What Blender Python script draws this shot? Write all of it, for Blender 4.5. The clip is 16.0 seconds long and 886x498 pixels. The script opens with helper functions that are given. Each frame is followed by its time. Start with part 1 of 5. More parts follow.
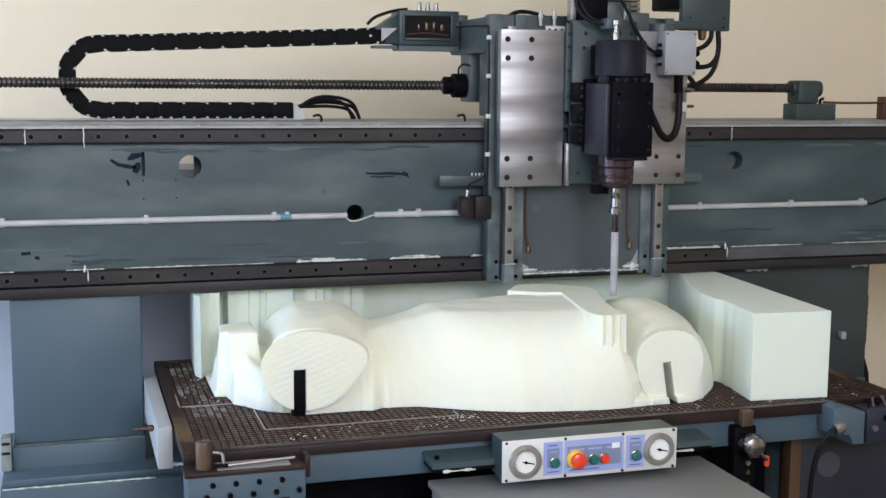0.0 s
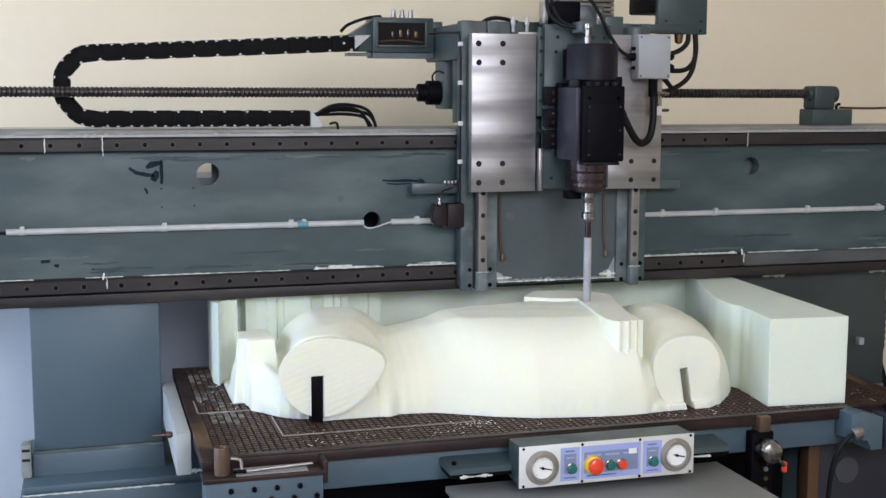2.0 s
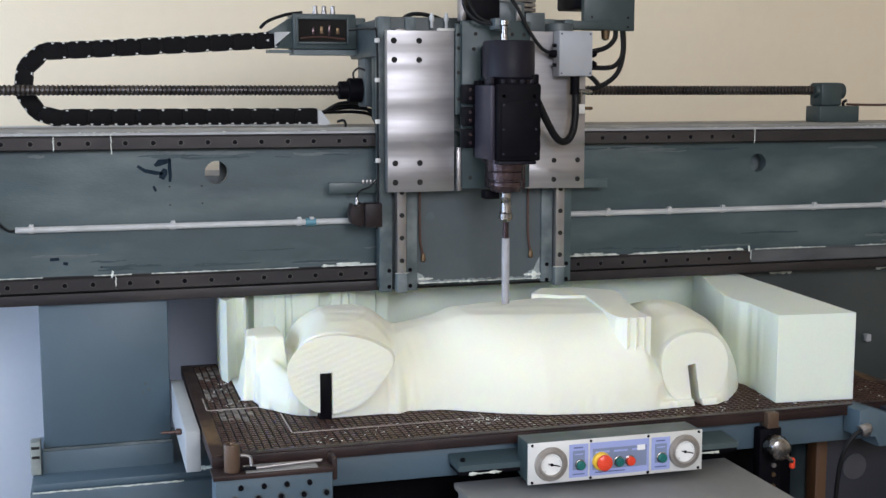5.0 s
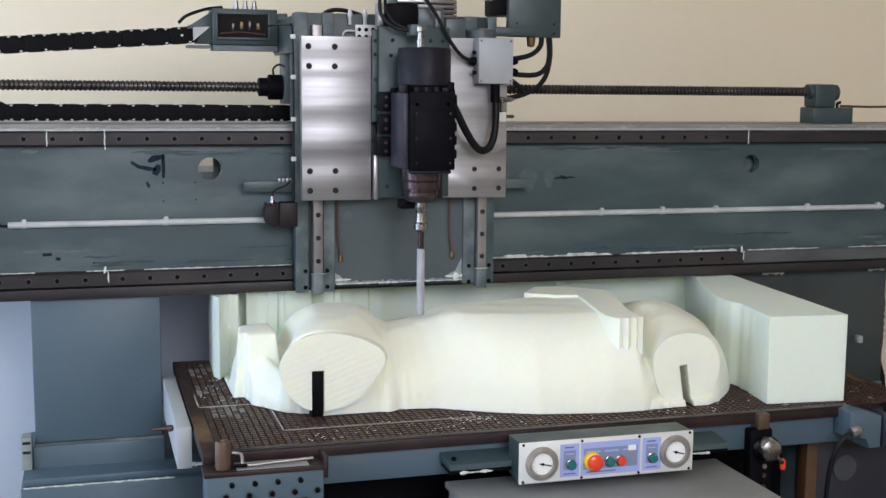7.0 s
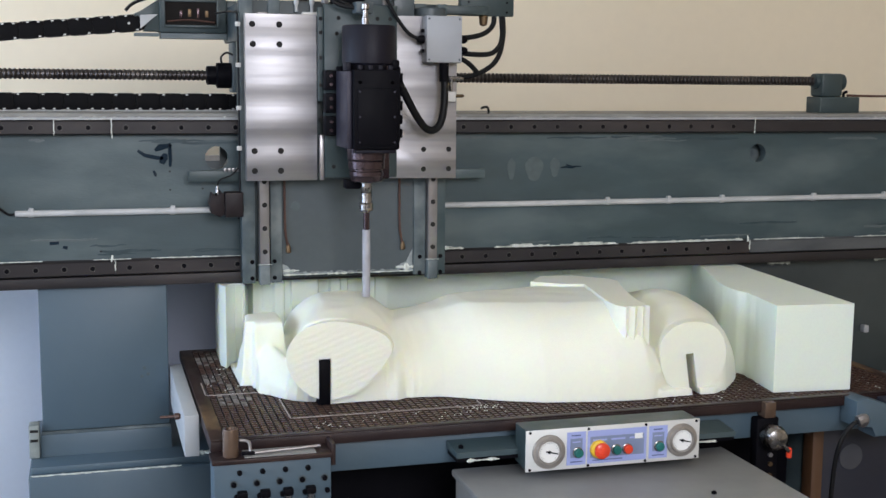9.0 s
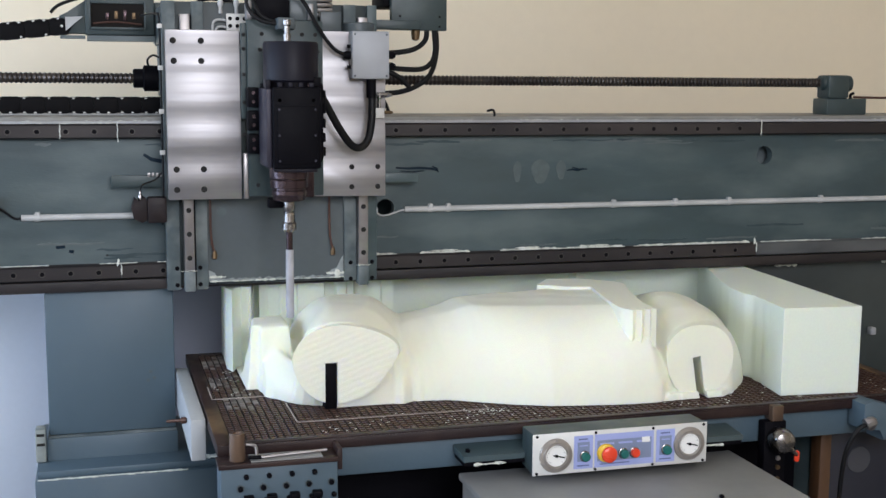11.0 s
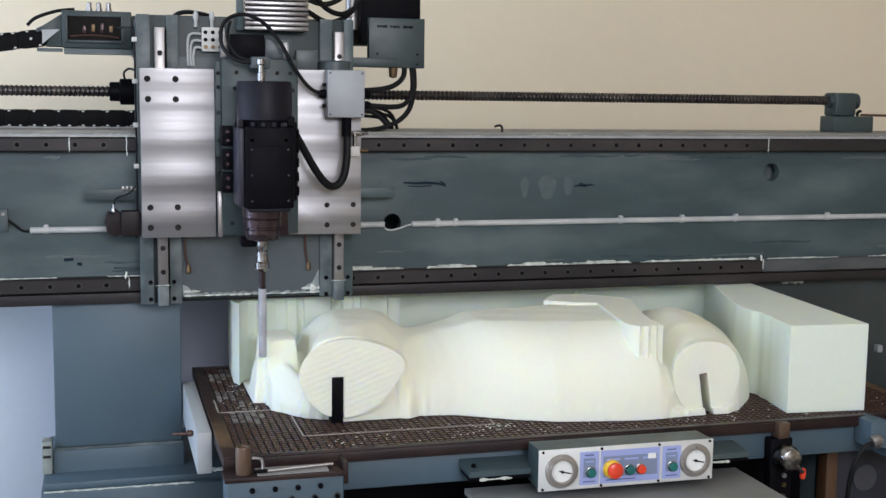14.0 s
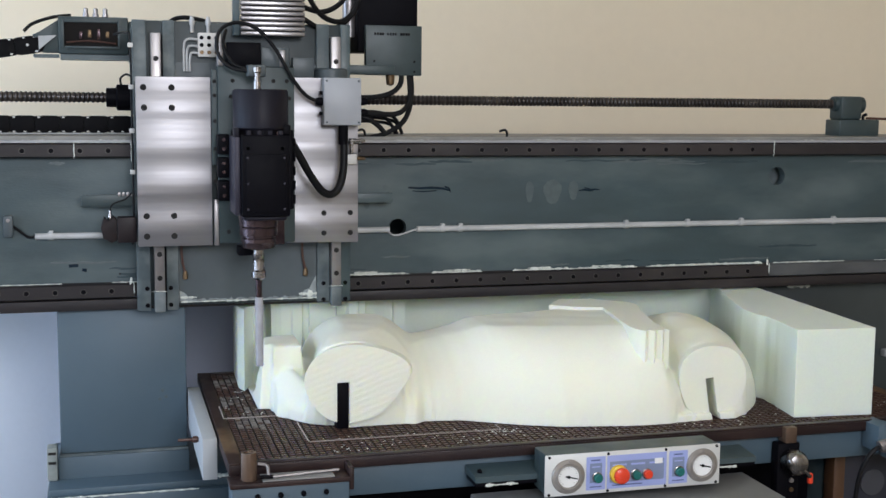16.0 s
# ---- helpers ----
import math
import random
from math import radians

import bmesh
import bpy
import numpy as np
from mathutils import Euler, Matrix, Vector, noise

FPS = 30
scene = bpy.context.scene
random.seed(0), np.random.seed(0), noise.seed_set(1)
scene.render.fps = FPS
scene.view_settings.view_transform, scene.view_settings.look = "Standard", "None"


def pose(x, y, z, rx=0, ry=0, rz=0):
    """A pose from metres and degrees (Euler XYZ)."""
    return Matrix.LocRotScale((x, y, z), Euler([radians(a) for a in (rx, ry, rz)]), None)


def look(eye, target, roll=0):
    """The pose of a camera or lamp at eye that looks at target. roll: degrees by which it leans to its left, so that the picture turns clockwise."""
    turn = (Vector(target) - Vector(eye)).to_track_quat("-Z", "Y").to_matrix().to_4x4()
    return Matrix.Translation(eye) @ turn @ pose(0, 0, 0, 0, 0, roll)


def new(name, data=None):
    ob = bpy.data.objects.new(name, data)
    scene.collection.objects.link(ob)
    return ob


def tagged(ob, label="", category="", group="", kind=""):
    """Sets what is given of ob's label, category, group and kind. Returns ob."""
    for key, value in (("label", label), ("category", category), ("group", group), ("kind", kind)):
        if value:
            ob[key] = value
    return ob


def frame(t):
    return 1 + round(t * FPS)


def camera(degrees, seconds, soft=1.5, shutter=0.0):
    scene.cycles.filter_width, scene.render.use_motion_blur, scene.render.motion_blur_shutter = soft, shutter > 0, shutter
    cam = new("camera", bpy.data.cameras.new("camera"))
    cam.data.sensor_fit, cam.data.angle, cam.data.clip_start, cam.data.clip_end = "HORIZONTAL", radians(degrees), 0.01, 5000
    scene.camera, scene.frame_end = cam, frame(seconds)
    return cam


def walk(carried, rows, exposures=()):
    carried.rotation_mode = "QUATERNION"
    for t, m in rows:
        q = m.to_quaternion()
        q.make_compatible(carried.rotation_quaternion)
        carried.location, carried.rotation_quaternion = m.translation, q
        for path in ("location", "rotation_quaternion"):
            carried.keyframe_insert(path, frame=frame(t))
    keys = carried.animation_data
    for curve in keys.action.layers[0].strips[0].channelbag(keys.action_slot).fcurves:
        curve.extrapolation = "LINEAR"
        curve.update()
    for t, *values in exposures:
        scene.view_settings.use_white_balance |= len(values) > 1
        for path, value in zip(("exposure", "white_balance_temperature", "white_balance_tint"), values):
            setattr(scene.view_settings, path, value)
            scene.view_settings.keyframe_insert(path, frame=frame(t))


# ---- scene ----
cam = camera(39.9, 16.0)
PATH = [
    (0, (-0.186, -2.209, 1.518), (0.398, -0.314, 1.255), 0.4),
    (0.5, (-0.189, -2.21, 1.518), (0.392, -0.315, 1.254), 0.4),
    (1, (-0.174, -2.212, 1.511), (0.406, -0.316, 1.255), 0.4),
    (1.5, (-0.193, -2.219, 1.514), (0.389, -0.322, 1.262), 0.2),
    (2, (-0.188, -2.218, 1.516), (0.37, -0.314, 1.266), 0.1),
    (2.5, (-0.192, -2.223, 1.513), (0.373, -0.321, 1.262), 0.2),
    (3, (-0.196, -2.217, 1.514), (0.368, -0.316, 1.255), 0.3),
    (3.5, (-0.193, -2.22, 1.515), (0.364, -0.317, 1.258), 0.1),
    (4, (-0.199, -2.221, 1.515), (0.354, -0.316, 1.263), -0.1),
    (6.5, (-0.196, -2.22, 1.517), (0.359, -0.316, 1.258), 0.3),
    (7, (-0.196, -2.221, 1.521), (0.365, -0.319, 1.261), 0.5),
    (7.5, (-0.198, -2.226, 1.514), (0.357, -0.322, 1.26), 0.6),
    (8, (-0.205, -2.225, 1.519), (0.362, -0.324, 1.263), 0.7),
    (8.5, (-0.2, -2.225, 1.517), (0.358, -0.322, 1.257), 0.6),
    (9, (-0.203, -2.222, 1.514), (0.352, -0.32, 1.241), 0.5),
    (11.5, (-0.205, -2.217, 1.519), (0.34, -0.312, 1.248), 0.4),
    (12, (-0.206, -2.216, 1.516), (0.338, -0.31, 1.245), 0.5),
    (12.5, (-0.208, -2.213, 1.516), (0.335, -0.309, 1.236), 0.6),
    (13, (-0.216, -2.212, 1.514), (0.33, -0.307, 1.247), 0.9),
    (13.5, (-0.213, -2.216, 1.521), (0.323, -0.306, 1.264), 0.9),
    (14, (-0.209, -2.221, 1.52), (0.33, -0.311, 1.272), 0.7),
    (14.5, (-0.214, -2.224, 1.522), (0.327, -0.315, 1.276), 0.5),
    (15, (-0.212, -2.228, 1.519), (0.325, -0.316, 1.281), 0.4),
    (15.5, (-0.216, -2.227, 1.522), (0.325, -0.317, 1.284), 0.5),
    (16, (-0.209, -2.216, 1.518), (0.323, -0.303, 1.279), 0.5),
]
walk(cam, [(t, look(e, g, r)) for t, e, g, r in PATH],
     [(0.0, 0.0, 6020, 13), (4.0, -0.05, 6020, 13), (9.0, -0.07, 6080, 13), (12.0, -0.08, 6100, 12.5), (16.0, -0.17, 6050, 12)])

# world, daylight and exposure
world = bpy.data.worlds.new("world")
scene.world = world
world.use_nodes = True
wn = world.node_tree.nodes
sky = wn.new("ShaderNodeTexSky")
sky.sky_type, sky.sun_disc = "NISHITA", False
sky.sun_elevation, sky.sun_rotation = radians(35), radians(160)
world.node_tree.links.new(sky.outputs[0], wn["Background"].inputs[0])
wn["Background"].inputs[1].default_value = 0.10


def window_light(name, m, w, h, power, colour):
    lamp = bpy.data.lights.new(name, "AREA")
    lamp.shape, lamp.size, lamp.size_y, lamp.energy, lamp.color = "RECTANGLE", w, h, power, colour
    ob = new(name, lamp)
    ob.matrix_world = m
    return ob


# windows: two in the wall to the left, one in the wall behind the camera
window_light("window_daylight", look((-2.88, -1.75, 1.75), (0, -1.0, 1.3)), 2.6, 1.5, 60, (0.78, 0.88, 1.0))
window_light("window_daylight", look((-2.88, 0.7, 1.5), (0, 0.9, 1.3)), 1.8, 1.7, 72, (0.58, 0.76, 1.0))
window_light("window_daylight", look((0.35, -4.08, 2.5), (0.9, 0, 1.25)), 1.8, 1.1, 104, (0.975, 0.975, 0.985))
scene.view_settings.exposure = 0.0


# ---- materials ----
def mat(name, colour, rough=0.5, metal=0.0, grain=0.1, scale=60.0, stain=0.15, stain_scale=4.0, bump=0.0, bump_scale=200.0,
        stretch=(1, 1, 1), stain_colour=None, spec=0.5, island=0.0, stain_lo=0.45, stain_hi=0.7, aniso=0.0, coord="Object", bump_size=0.002, ridges=0.0):
    """A surface with a fine grain and broader stains."""
    m = bpy.data.materials.new(name)
    m.use_nodes = True
    nt = m.node_tree
    b = nt.nodes["Principled BSDF"]
    link = nt.links.new
    tc = nt.nodes.new("ShaderNodeTexCoord")
    mp = nt.nodes.new("ShaderNodeMapping")
    mp.inputs["Scale"].default_value = stretch
    link(tc.outputs[coord], mp.inputs[0])

    def noise_node(s, d=4.0):
        n = nt.nodes.new("ShaderNodeTexNoise")
        n.inputs["Scale"].default_value, n.inputs["Detail"].default_value = s, d
        link(mp.outputs[0], n.inputs["Vector"])
        return n

    def mix(a, bb, fac, kind="MIX"):
        x = nt.nodes.new("ShaderNodeMix")
        x.data_type, x.blend_type = "RGBA", kind
        for sock, v in ((x.inputs[6], a), (x.inputs[7], bb), (x.inputs[0], fac)):
            if isinstance(v, (tuple, list, float, int)):
                sock.default_value = v
            else:
                link(v, sock)
        return x.outputs[2]

    def ramp(src, lo, hi, a=0.0, z=1.0):
        r = nt.nodes.new("ShaderNodeMapRange")
        r.inputs[1].default_value, r.inputs[2].default_value, r.inputs[3].default_value, r.inputs[4].default_value = lo, hi, a, z
        link(src, r.inputs[0])
        return r.outputs[0]

    c = (*colour, 1)
    dark = (*[x * 0.6 for x in colour], 1)
    sc = (*(stain_colour or [min(1, x * 1.7 + 0.02) for x in colour]), 1)
    g = ramp(noise_node(scale).outputs[0], 0.35, 0.65, 0.0, grain)
    col = mix(c, dark, g)
    st = ramp(noise_node(stain_scale, 6.0).outputs[0], stain_lo, stain_hi, 0.0, stain)
    col = mix(col, sc, st)
    if island:
        oi = nt.nodes.new("ShaderNodeObjectInfo")
        gi = nt.nodes.new("ShaderNodeNewGeometry")
        add = nt.nodes.new("ShaderNodeMath")
        add.operation = "ADD"
        link(oi.outputs["Random"], add.inputs[0])
        link(gi.outputs["Random Per Island"], add.inputs[1])
        fr = nt.nodes.new("ShaderNodeMath")
        fr.operation = "FRACT"
        link(add.outputs[0], fr.inputs[0])
        col = mix(col, sc, ramp(fr.outputs[0], 0, 1, 0, island))
    link(col, b.inputs["Base Color"])
    link(ramp(noise_node(stain_scale * 2.3).outputs[0], 0.3, 0.7, rough * 0.85, min(1, rough * 1.15)), b.inputs["Roughness"])
    b.inputs["Metallic"].default_value = metal
    b.inputs["Specular IOR Level"].default_value = spec
    b.inputs["Anisotropic"].default_value = aniso
    if bump:
        bn = nt.nodes.new("ShaderNodeBump")
        bn.inputs["Strength"].default_value, bn.inputs["Distance"].default_value = bump, bump_size
        link(noise_node(bump_scale, 3.0).outputs[0], bn.inputs["Height"])
        link(bn.outputs[0], b.inputs["Normal"])
    if ridges:
        wv = nt.nodes.new("ShaderNodeTexWave")
        mr = nt.nodes.new("ShaderNodeMapping")
        mr.inputs["Rotation"].default_value = (0, radians(-70), 0)
        link(tc.outputs["Object"], mr.inputs[0])
        link(mr.outputs[0], wv.inputs["Vector"])
        wv.inputs["Scale"].default_value, wv.inputs["Distortion"].default_value, wv.inputs["Detail"].default_value = 26, 1.2, 1.0
        rb = nt.nodes.new("ShaderNodeBump")
        rb.inputs["Strength"].default_value, rb.inputs["Distance"].default_value = ridges, 0.001
        link(wv.outputs[1], rb.inputs["Height"])
        link(bn.outputs[0], rb.inputs["Normal"])
        link(rb.outputs[0], b.inputs["Normal"])
    return m


TEAL = mat("teal_paint", (0.043, 0.069, 0.078), 0.42, grain=0.5, scale=5, stain=0.85, stain_scale=3.0, stretch=(1, 1, 3), bump=0.15, bump_scale=90, stain_colour=(0.095, 0.125, 0.130), stain_lo=0.45, stain_hi=0.68)
TEAL_BLUE = mat("blue_grey_paint", (0.070, 0.108, 0.140), 0.45, grain=0.2, scale=6, stain=0.4, stain_scale=2.2, bump=0.12, bump_scale=90, stain_colour=(0.095, 0.135, 0.165))
TEAL_LIGHT = mat("grey_teal_paint", (0.030, 0.047, 0.050), 0.45, grain=0.2, stain=0.4, stain_scale=8, bump=0.12, stain_colour=(0.07, 0.092, 0.093))
TEAL_DUSTY = mat("dusty_grey_teal_paint", (0.072, 0.094, 0.102), 0.55, grain=0.25, stain=0.6, stain_scale=14, stain_colour=(0.24, 0.265, 0.265), bump=0.2)
PALE_DUSTY = mat("dusty_pale_paint", (0.26, 0.29, 0.28), 0.7, grain=0.3, stain=0.6, stain_scale=20, stain_colour=(0.42, 0.43, 0.38), bump=0.2)
TOP_GREY = mat("dusty_grey_top", (0.22, 0.215, 0.20), 0.6, grain=0.3, scale=30, stain=0.5, stain_scale=9, stain_colour=(0.36, 0.35, 0.32))
RECESS = mat("dark_grey_paint", (0.062, 0.078, 0.086), 0.45, grain=0.15, stain=0.4, stain_scale=5, stain_colour=(0.10, 0.12, 0.125))
RAIL = mat("dark_rail_steel", (0.024, 0.020, 0.021), 0.5, metal=0.1, grain=0.4, scale=30, stain=0.6, stain_scale=9, stretch=(0.4, 1, 1), stain_colour=(0.066, 0.054, 0.050), spec=0.35)
RAIL_GREY = mat("dusty_grey_rail_steel", (0.055, 0.058, 0.062), 0.55, grain=0.4, scale=30, stain=0.7, stain_scale=9, stretch=(0.3, 1, 1), stain_colour=(0.16, 0.165, 0.165), spec=0.35)
RIM = mat("worn_hole_rim", (0.062, 0.054, 0.05), 0.4, metal=0.3, grain=0.4, scale=200, stain=0.6, stain_scale=40, stain_colour=(0.04, 0.035, 0.035))
STEEL = mat("bright_rail_steel", (0.36, 0.34, 0.34), 0.36, metal=0.8, grain=0.25, scale=50, stain=0.3, stain_scale=20, stain_colour=(0.22, 0.18, 0.16))
ALU = mat("brushed_aluminium", (0.39, 0.378, 0.392), 0.47, metal=1.0, grain=0.2, scale=9, stain=0.2, stain_scale=2.0, stretch=(0.35, 1, 13), stain_colour=(0.42, 0.41, 0.42), bump=0.3, bump_scale=1.6, bump_size=0.006)


def rolled_waves(m, period, height):
    """Shallow rolling waves across a sheet, one above the other."""
    nt = m.node_tree
    b = nt.nodes["Principled BSDF"]
    tc, wv, bp = nt.nodes.new("ShaderNodeTexCoord"), nt.nodes.new("ShaderNodeTexWave"), nt.nodes.new("ShaderNodeBump")
    wv.bands_direction = "Z"
    wv.inputs["Scale"].default_value = math.pi / (10 * period)
    wv.inputs["Distortion"].default_value, wv.inputs["Detail"].default_value, wv.inputs["Detail Scale"].default_value = 0.6, 1.0, 0.4
    wv.inputs["Phase Offset"].default_value = 1.2
    bp.inputs["Strength"].default_value, bp.inputs["Distance"].default_value = 1.0, height
    nt.links.new(tc.outputs["Object"], wv.inputs["Vector"])
    nt.links.new(wv.outputs[1], bp.inputs["Height"])
    nt.links.new(b.inputs["Normal"].links[0].from_socket, bp.inputs["Normal"])
    nt.links.new(bp.outputs[0], b.inputs["Normal"])


rolled_waves(ALU, 0.088, 0.0034)
CHROME = mat("polished_steel", (0.30, 0.285, 0.28), 0.26, metal=1.0, grain=0.3, scale=30, stain=0.3, stain_scale=20, stain_colour=(0.25, 0.22, 0.21))
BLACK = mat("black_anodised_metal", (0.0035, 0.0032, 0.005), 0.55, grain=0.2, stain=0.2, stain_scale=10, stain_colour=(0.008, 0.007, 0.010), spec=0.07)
VIOLET_GREY = mat("violet_grey_metal", (0.034, 0.031, 0.046), 0.45, metal=0.3, grain=0.2, stain=0.3, stain_scale=8, spec=0.4)
VIOLET = mat("dark_violet_metal", (0.008, 0.007, 0.013), 0.5, grain=0.2, stain=0.2, stain_scale=8, spec=0.2)
NOSE = mat("dark_oxidised_steel", (0.055, 0.035, 0.04), 0.25, metal=0.7, grain=0.2, stain=0.3, stain_scale=15, stain_colour=(0.12, 0.09, 0.09))
RUBBER = mat("black_rubber", (0.006, 0.006, 0.007), 0.5, grain=0.2, stain=0.15, spec=0.2)
CHAINP = mat("black_chain_plastic", (0.0045, 0.004, 0.0045), 0.7, grain=0.2, stain=0.3, stain_scale=14, stain_colour=(0.010, 0.010, 0.011), spec=0.12)
PIN = mat("pale_plastic_pin", (0.62, 0.60, 0.57), 0.5)
GREY_BOX = mat("light_grey_plastic", (0.34, 0.35, 0.375), 0.5, grain=0.05, stain=0.12, stain_scale=10)
CONDUIT = mat("white_conduit_plastic", (0.50, 0.50, 0.50), 0.45, grain=0.15, stain=0.5, stain_scale=14, stain_colour=(0.30, 0.31, 0.31))
FOAM = mat("pale_green_foam", (0.86, 0.865, 0.74), 0.9, grain=0.03, scale=160, stain=0.25, stain_scale=6, stain_colour=(0.88, 0.84, 0.66), bump=0.25, bump_scale=420, spec=0.15)
FOAM_SAWN = mat("milled_pale_green_foam", (0.86, 0.865, 0.75), 0.9, grain=0.03, scale=160, stain=0.25, stain_scale=6, stain_colour=(0.88, 0.84, 0.68), bump=0.25, bump_scale=420, spec=0.15, ridges=0.3)
FOAM_STOCK = mat("pale_green_foam_block", (0.77, 0.83, 0.73), 0.9, grain=0.06, scale=220, stain=0.15, stain_scale=5, stain_colour=(0.82, 0.83, 0.73), bump=0.3, bump_scale=500, spec=0.15)
DUST = mat("foam_dust", (0.72, 0.74, 0.68), 0.95, grain=0.2, scale=120, stain=0.3, stain_scale=40, bump=0.6, bump_scale=300, spec=0.1)
TOOLWHITE = mat("dust_coated_cutter", (0.36, 0.355, 0.38), 0.6, grain=0.25, scale=80, stain=0.3, stain_scale=30)
BOARD = mat("brown_phenolic_board", (0.020, 0.011, 0.011), 0.42, grain=0.3, scale=60, stain=0.45, stain_scale=7, stain_colour=(0.06, 0.034, 0.028), bump=0.2, spec=0.3)
TILE = mat("brown_phenolic_square", (0.040, 0.018, 0.013), 0.45, grain=0.25, scale=120, stain=0.4, stain_scale=5, stain_colour=(0.085, 0.045, 0.032), island=0.5, spec=0.4)
TILE_DUSTY = mat("dusty_phenolic_square", (0.07, 0.055, 0.05), 0.7, grain=0.4, scale=90, stain=0.6, stain_scale=60, stain_colour=(0.26, 0.24, 0.22), island=0.7, spec=0.2)
GROOVE = mat("dark_groove", (0.006, 0.005, 0.005), 0.8, grain=0.3, stain=0.3, stain_colour=(0.05, 0.045, 0.04))
WOOD_EDGE = mat("worn_brown_edge", (0.040, 0.022, 0.017), 0.5, grain=0.3, stain=0.9, stain_scale=9, stretch=(1, 0.6, 1), stain_colour=(0.15, 0.095, 0.05), spec=0.3, stain_lo=0.48, stain_hi=0.62)
CHALK = mat("white_chalk_line", (0.42, 0.37, 0.35), 0.9, grain=0.5, scale=90, stain=0.5, stain_scale=30, stain_colour=(0.2, 0.15, 0.13))
WALL = mat("cream_plaster", (0.86, 0.745, 0.565), 0.85, grain=0.04, scale=30, stain=0.15, stain_scale=1.0, stain_colour=(0.76, 0.64, 0.48), bump=0.2, bump_scale=120)
CEIL = mat("cream_ceiling_paint", (0.82, 0.75, 0.62), 0.9, grain=0.05, stain=0.1, stain_scale=1.0)
FLOORM = mat("grey_concrete", (0.13, 0.125, 0.12), 0.6, grain=0.2, scale=20, stain=0.4, stain_scale=1.5, bump=0.3, bump_scale=60)
GREY_PANEL = mat("grey_sheet_metal", (0.24, 0.24, 0.275), 0.5, grain=0.06, stain=0.15, stain_scale=2.5)
FACE = mat("silver_panel_face", (0.66, 0.66, 0.64), 0.4, metal=0.15, grain=0.05, stain=0.1, stain_scale=15)
BLUEF = mat("pale_blue_print", (0.33, 0.38, 0.68), 0.5, grain=0.04, stain=0.1)
BLUED = mat("grey_blue_print", (0.20, 0.24, 0.36), 0.5, grain=0.04, stain=0.1)
PRINT = mat("dark_blue_print", (0.10, 0.12, 0.25), 0.5)
RED = mat("red_plastic", (0.72, 0.055, 0.02), 0.3, grain=0.05)
YELLOW = mat("yellow_plastic", (0.80, 0.50, 0.03), 0.35, grain=0.05)
GREEN = mat("green_plastic", (0.015, 0.13, 0.115), 0.35, grain=0.05)
DIAL = mat("white_dial", (0.82, 0.82, 0.80), 0.4, grain=0.02)
COPPER = mat("brown_copper", (0.105, 0.065, 0.042), 0.4, metal=0.4, grain=0.2, stain=0.3, stain_scale=20)
CABTOP = mat("grey_cabinet_paint", (0.27, 0.27, 0.265), 0.45, grain=0.08, stain=0.35, stain_scale=4, stain_colour=(0.20, 0.20, 0.195), bump=0.1)
ORANGE = mat("brown_orange_panel", (0.10, 0.047, 0.02), 0.5, grain=0.2, stain=0.3)
DARKBOX = mat("dark_navy_panel", (0.014, 0.016, 0.028), 0.4, grain=0.15, stain=0.2)
PALE = mat("grey_print", (0.055, 0.057, 0.068), 0.5)
INK = mat("dark_marker_ink", (0.009, 0.018, 0.030), 0.6, grain=0.3, scale=80, stain=0.3, stain_scale=25, stain_colour=(0.03, 0.048, 0.062), spec=0.08)
RUST = mat("rusty_hose", (0.07, 0.028, 0.018), 0.5, grain=0.3)
BRASS = mat("brass", (0.15, 0.10, 0.055), 0.45, metal=0.8, stain=0.4, stain_scale=20, stain_colour=(0.12, 0.08, 0.05))
BELLOWS = mat("steel_way_cover", (0.34, 0.33, 0.34), 0.3, metal=1.0, grain=0.4, scale=6, stretch=(1, 1, 12), stain=0.5, stain_scale=3, stain_colour=(0.10, 0.09, 0.10))
GLASSY = mat("dark_box_inside", (0.012, 0.010, 0.009), 0.7, grain=0.3, spec=0.1)
WHITEFOAM = mat("white_foam_plank", (0.40, 0.415, 0.43), 0.8, grain=0.06, stain=0.2, stain_scale=12, stain_colour=(0.46, 0.45, 0.42))
FRAMEW = mat("white_window_frame", (0.75, 0.75, 0.73), 0.5)

for foam in (FOAM, FOAM_SAWN, FOAM_STOCK):
    fb = foam.node_tree.nodes["Principled BSDF"]
    fb.inputs["Subsurface Weight"].default_value = 0.45
    fb.inputs["Subsurface Radius"].default_value = (1.0, 0.8, 0.3)
    fb.inputs["Subsurface Scale"].default_value = 0.02


# ---- mesh helpers ----
def box(bm, x0, x1, y0, y1, z0, z1, bevel=0.0):
    r = bmesh.ops.create_cube(bm, size=1.0)
    vs = r["verts"]
    bmesh.ops.scale(bm, vec=(x1 - x0, y1 - y0, z1 - z0), verts=vs)
    bmesh.ops.translate(bm, vec=((x0 + x1) / 2, (y0 + y1) / 2, (z0 + z1) / 2), verts=vs)
    if bevel:
        es = list({e for v in vs for e in v.link_edges})
        bmesh.ops.bevel(bm, geom=es, offset=bevel, segments=2, profile=0.5, affect="EDGES")
    return bm


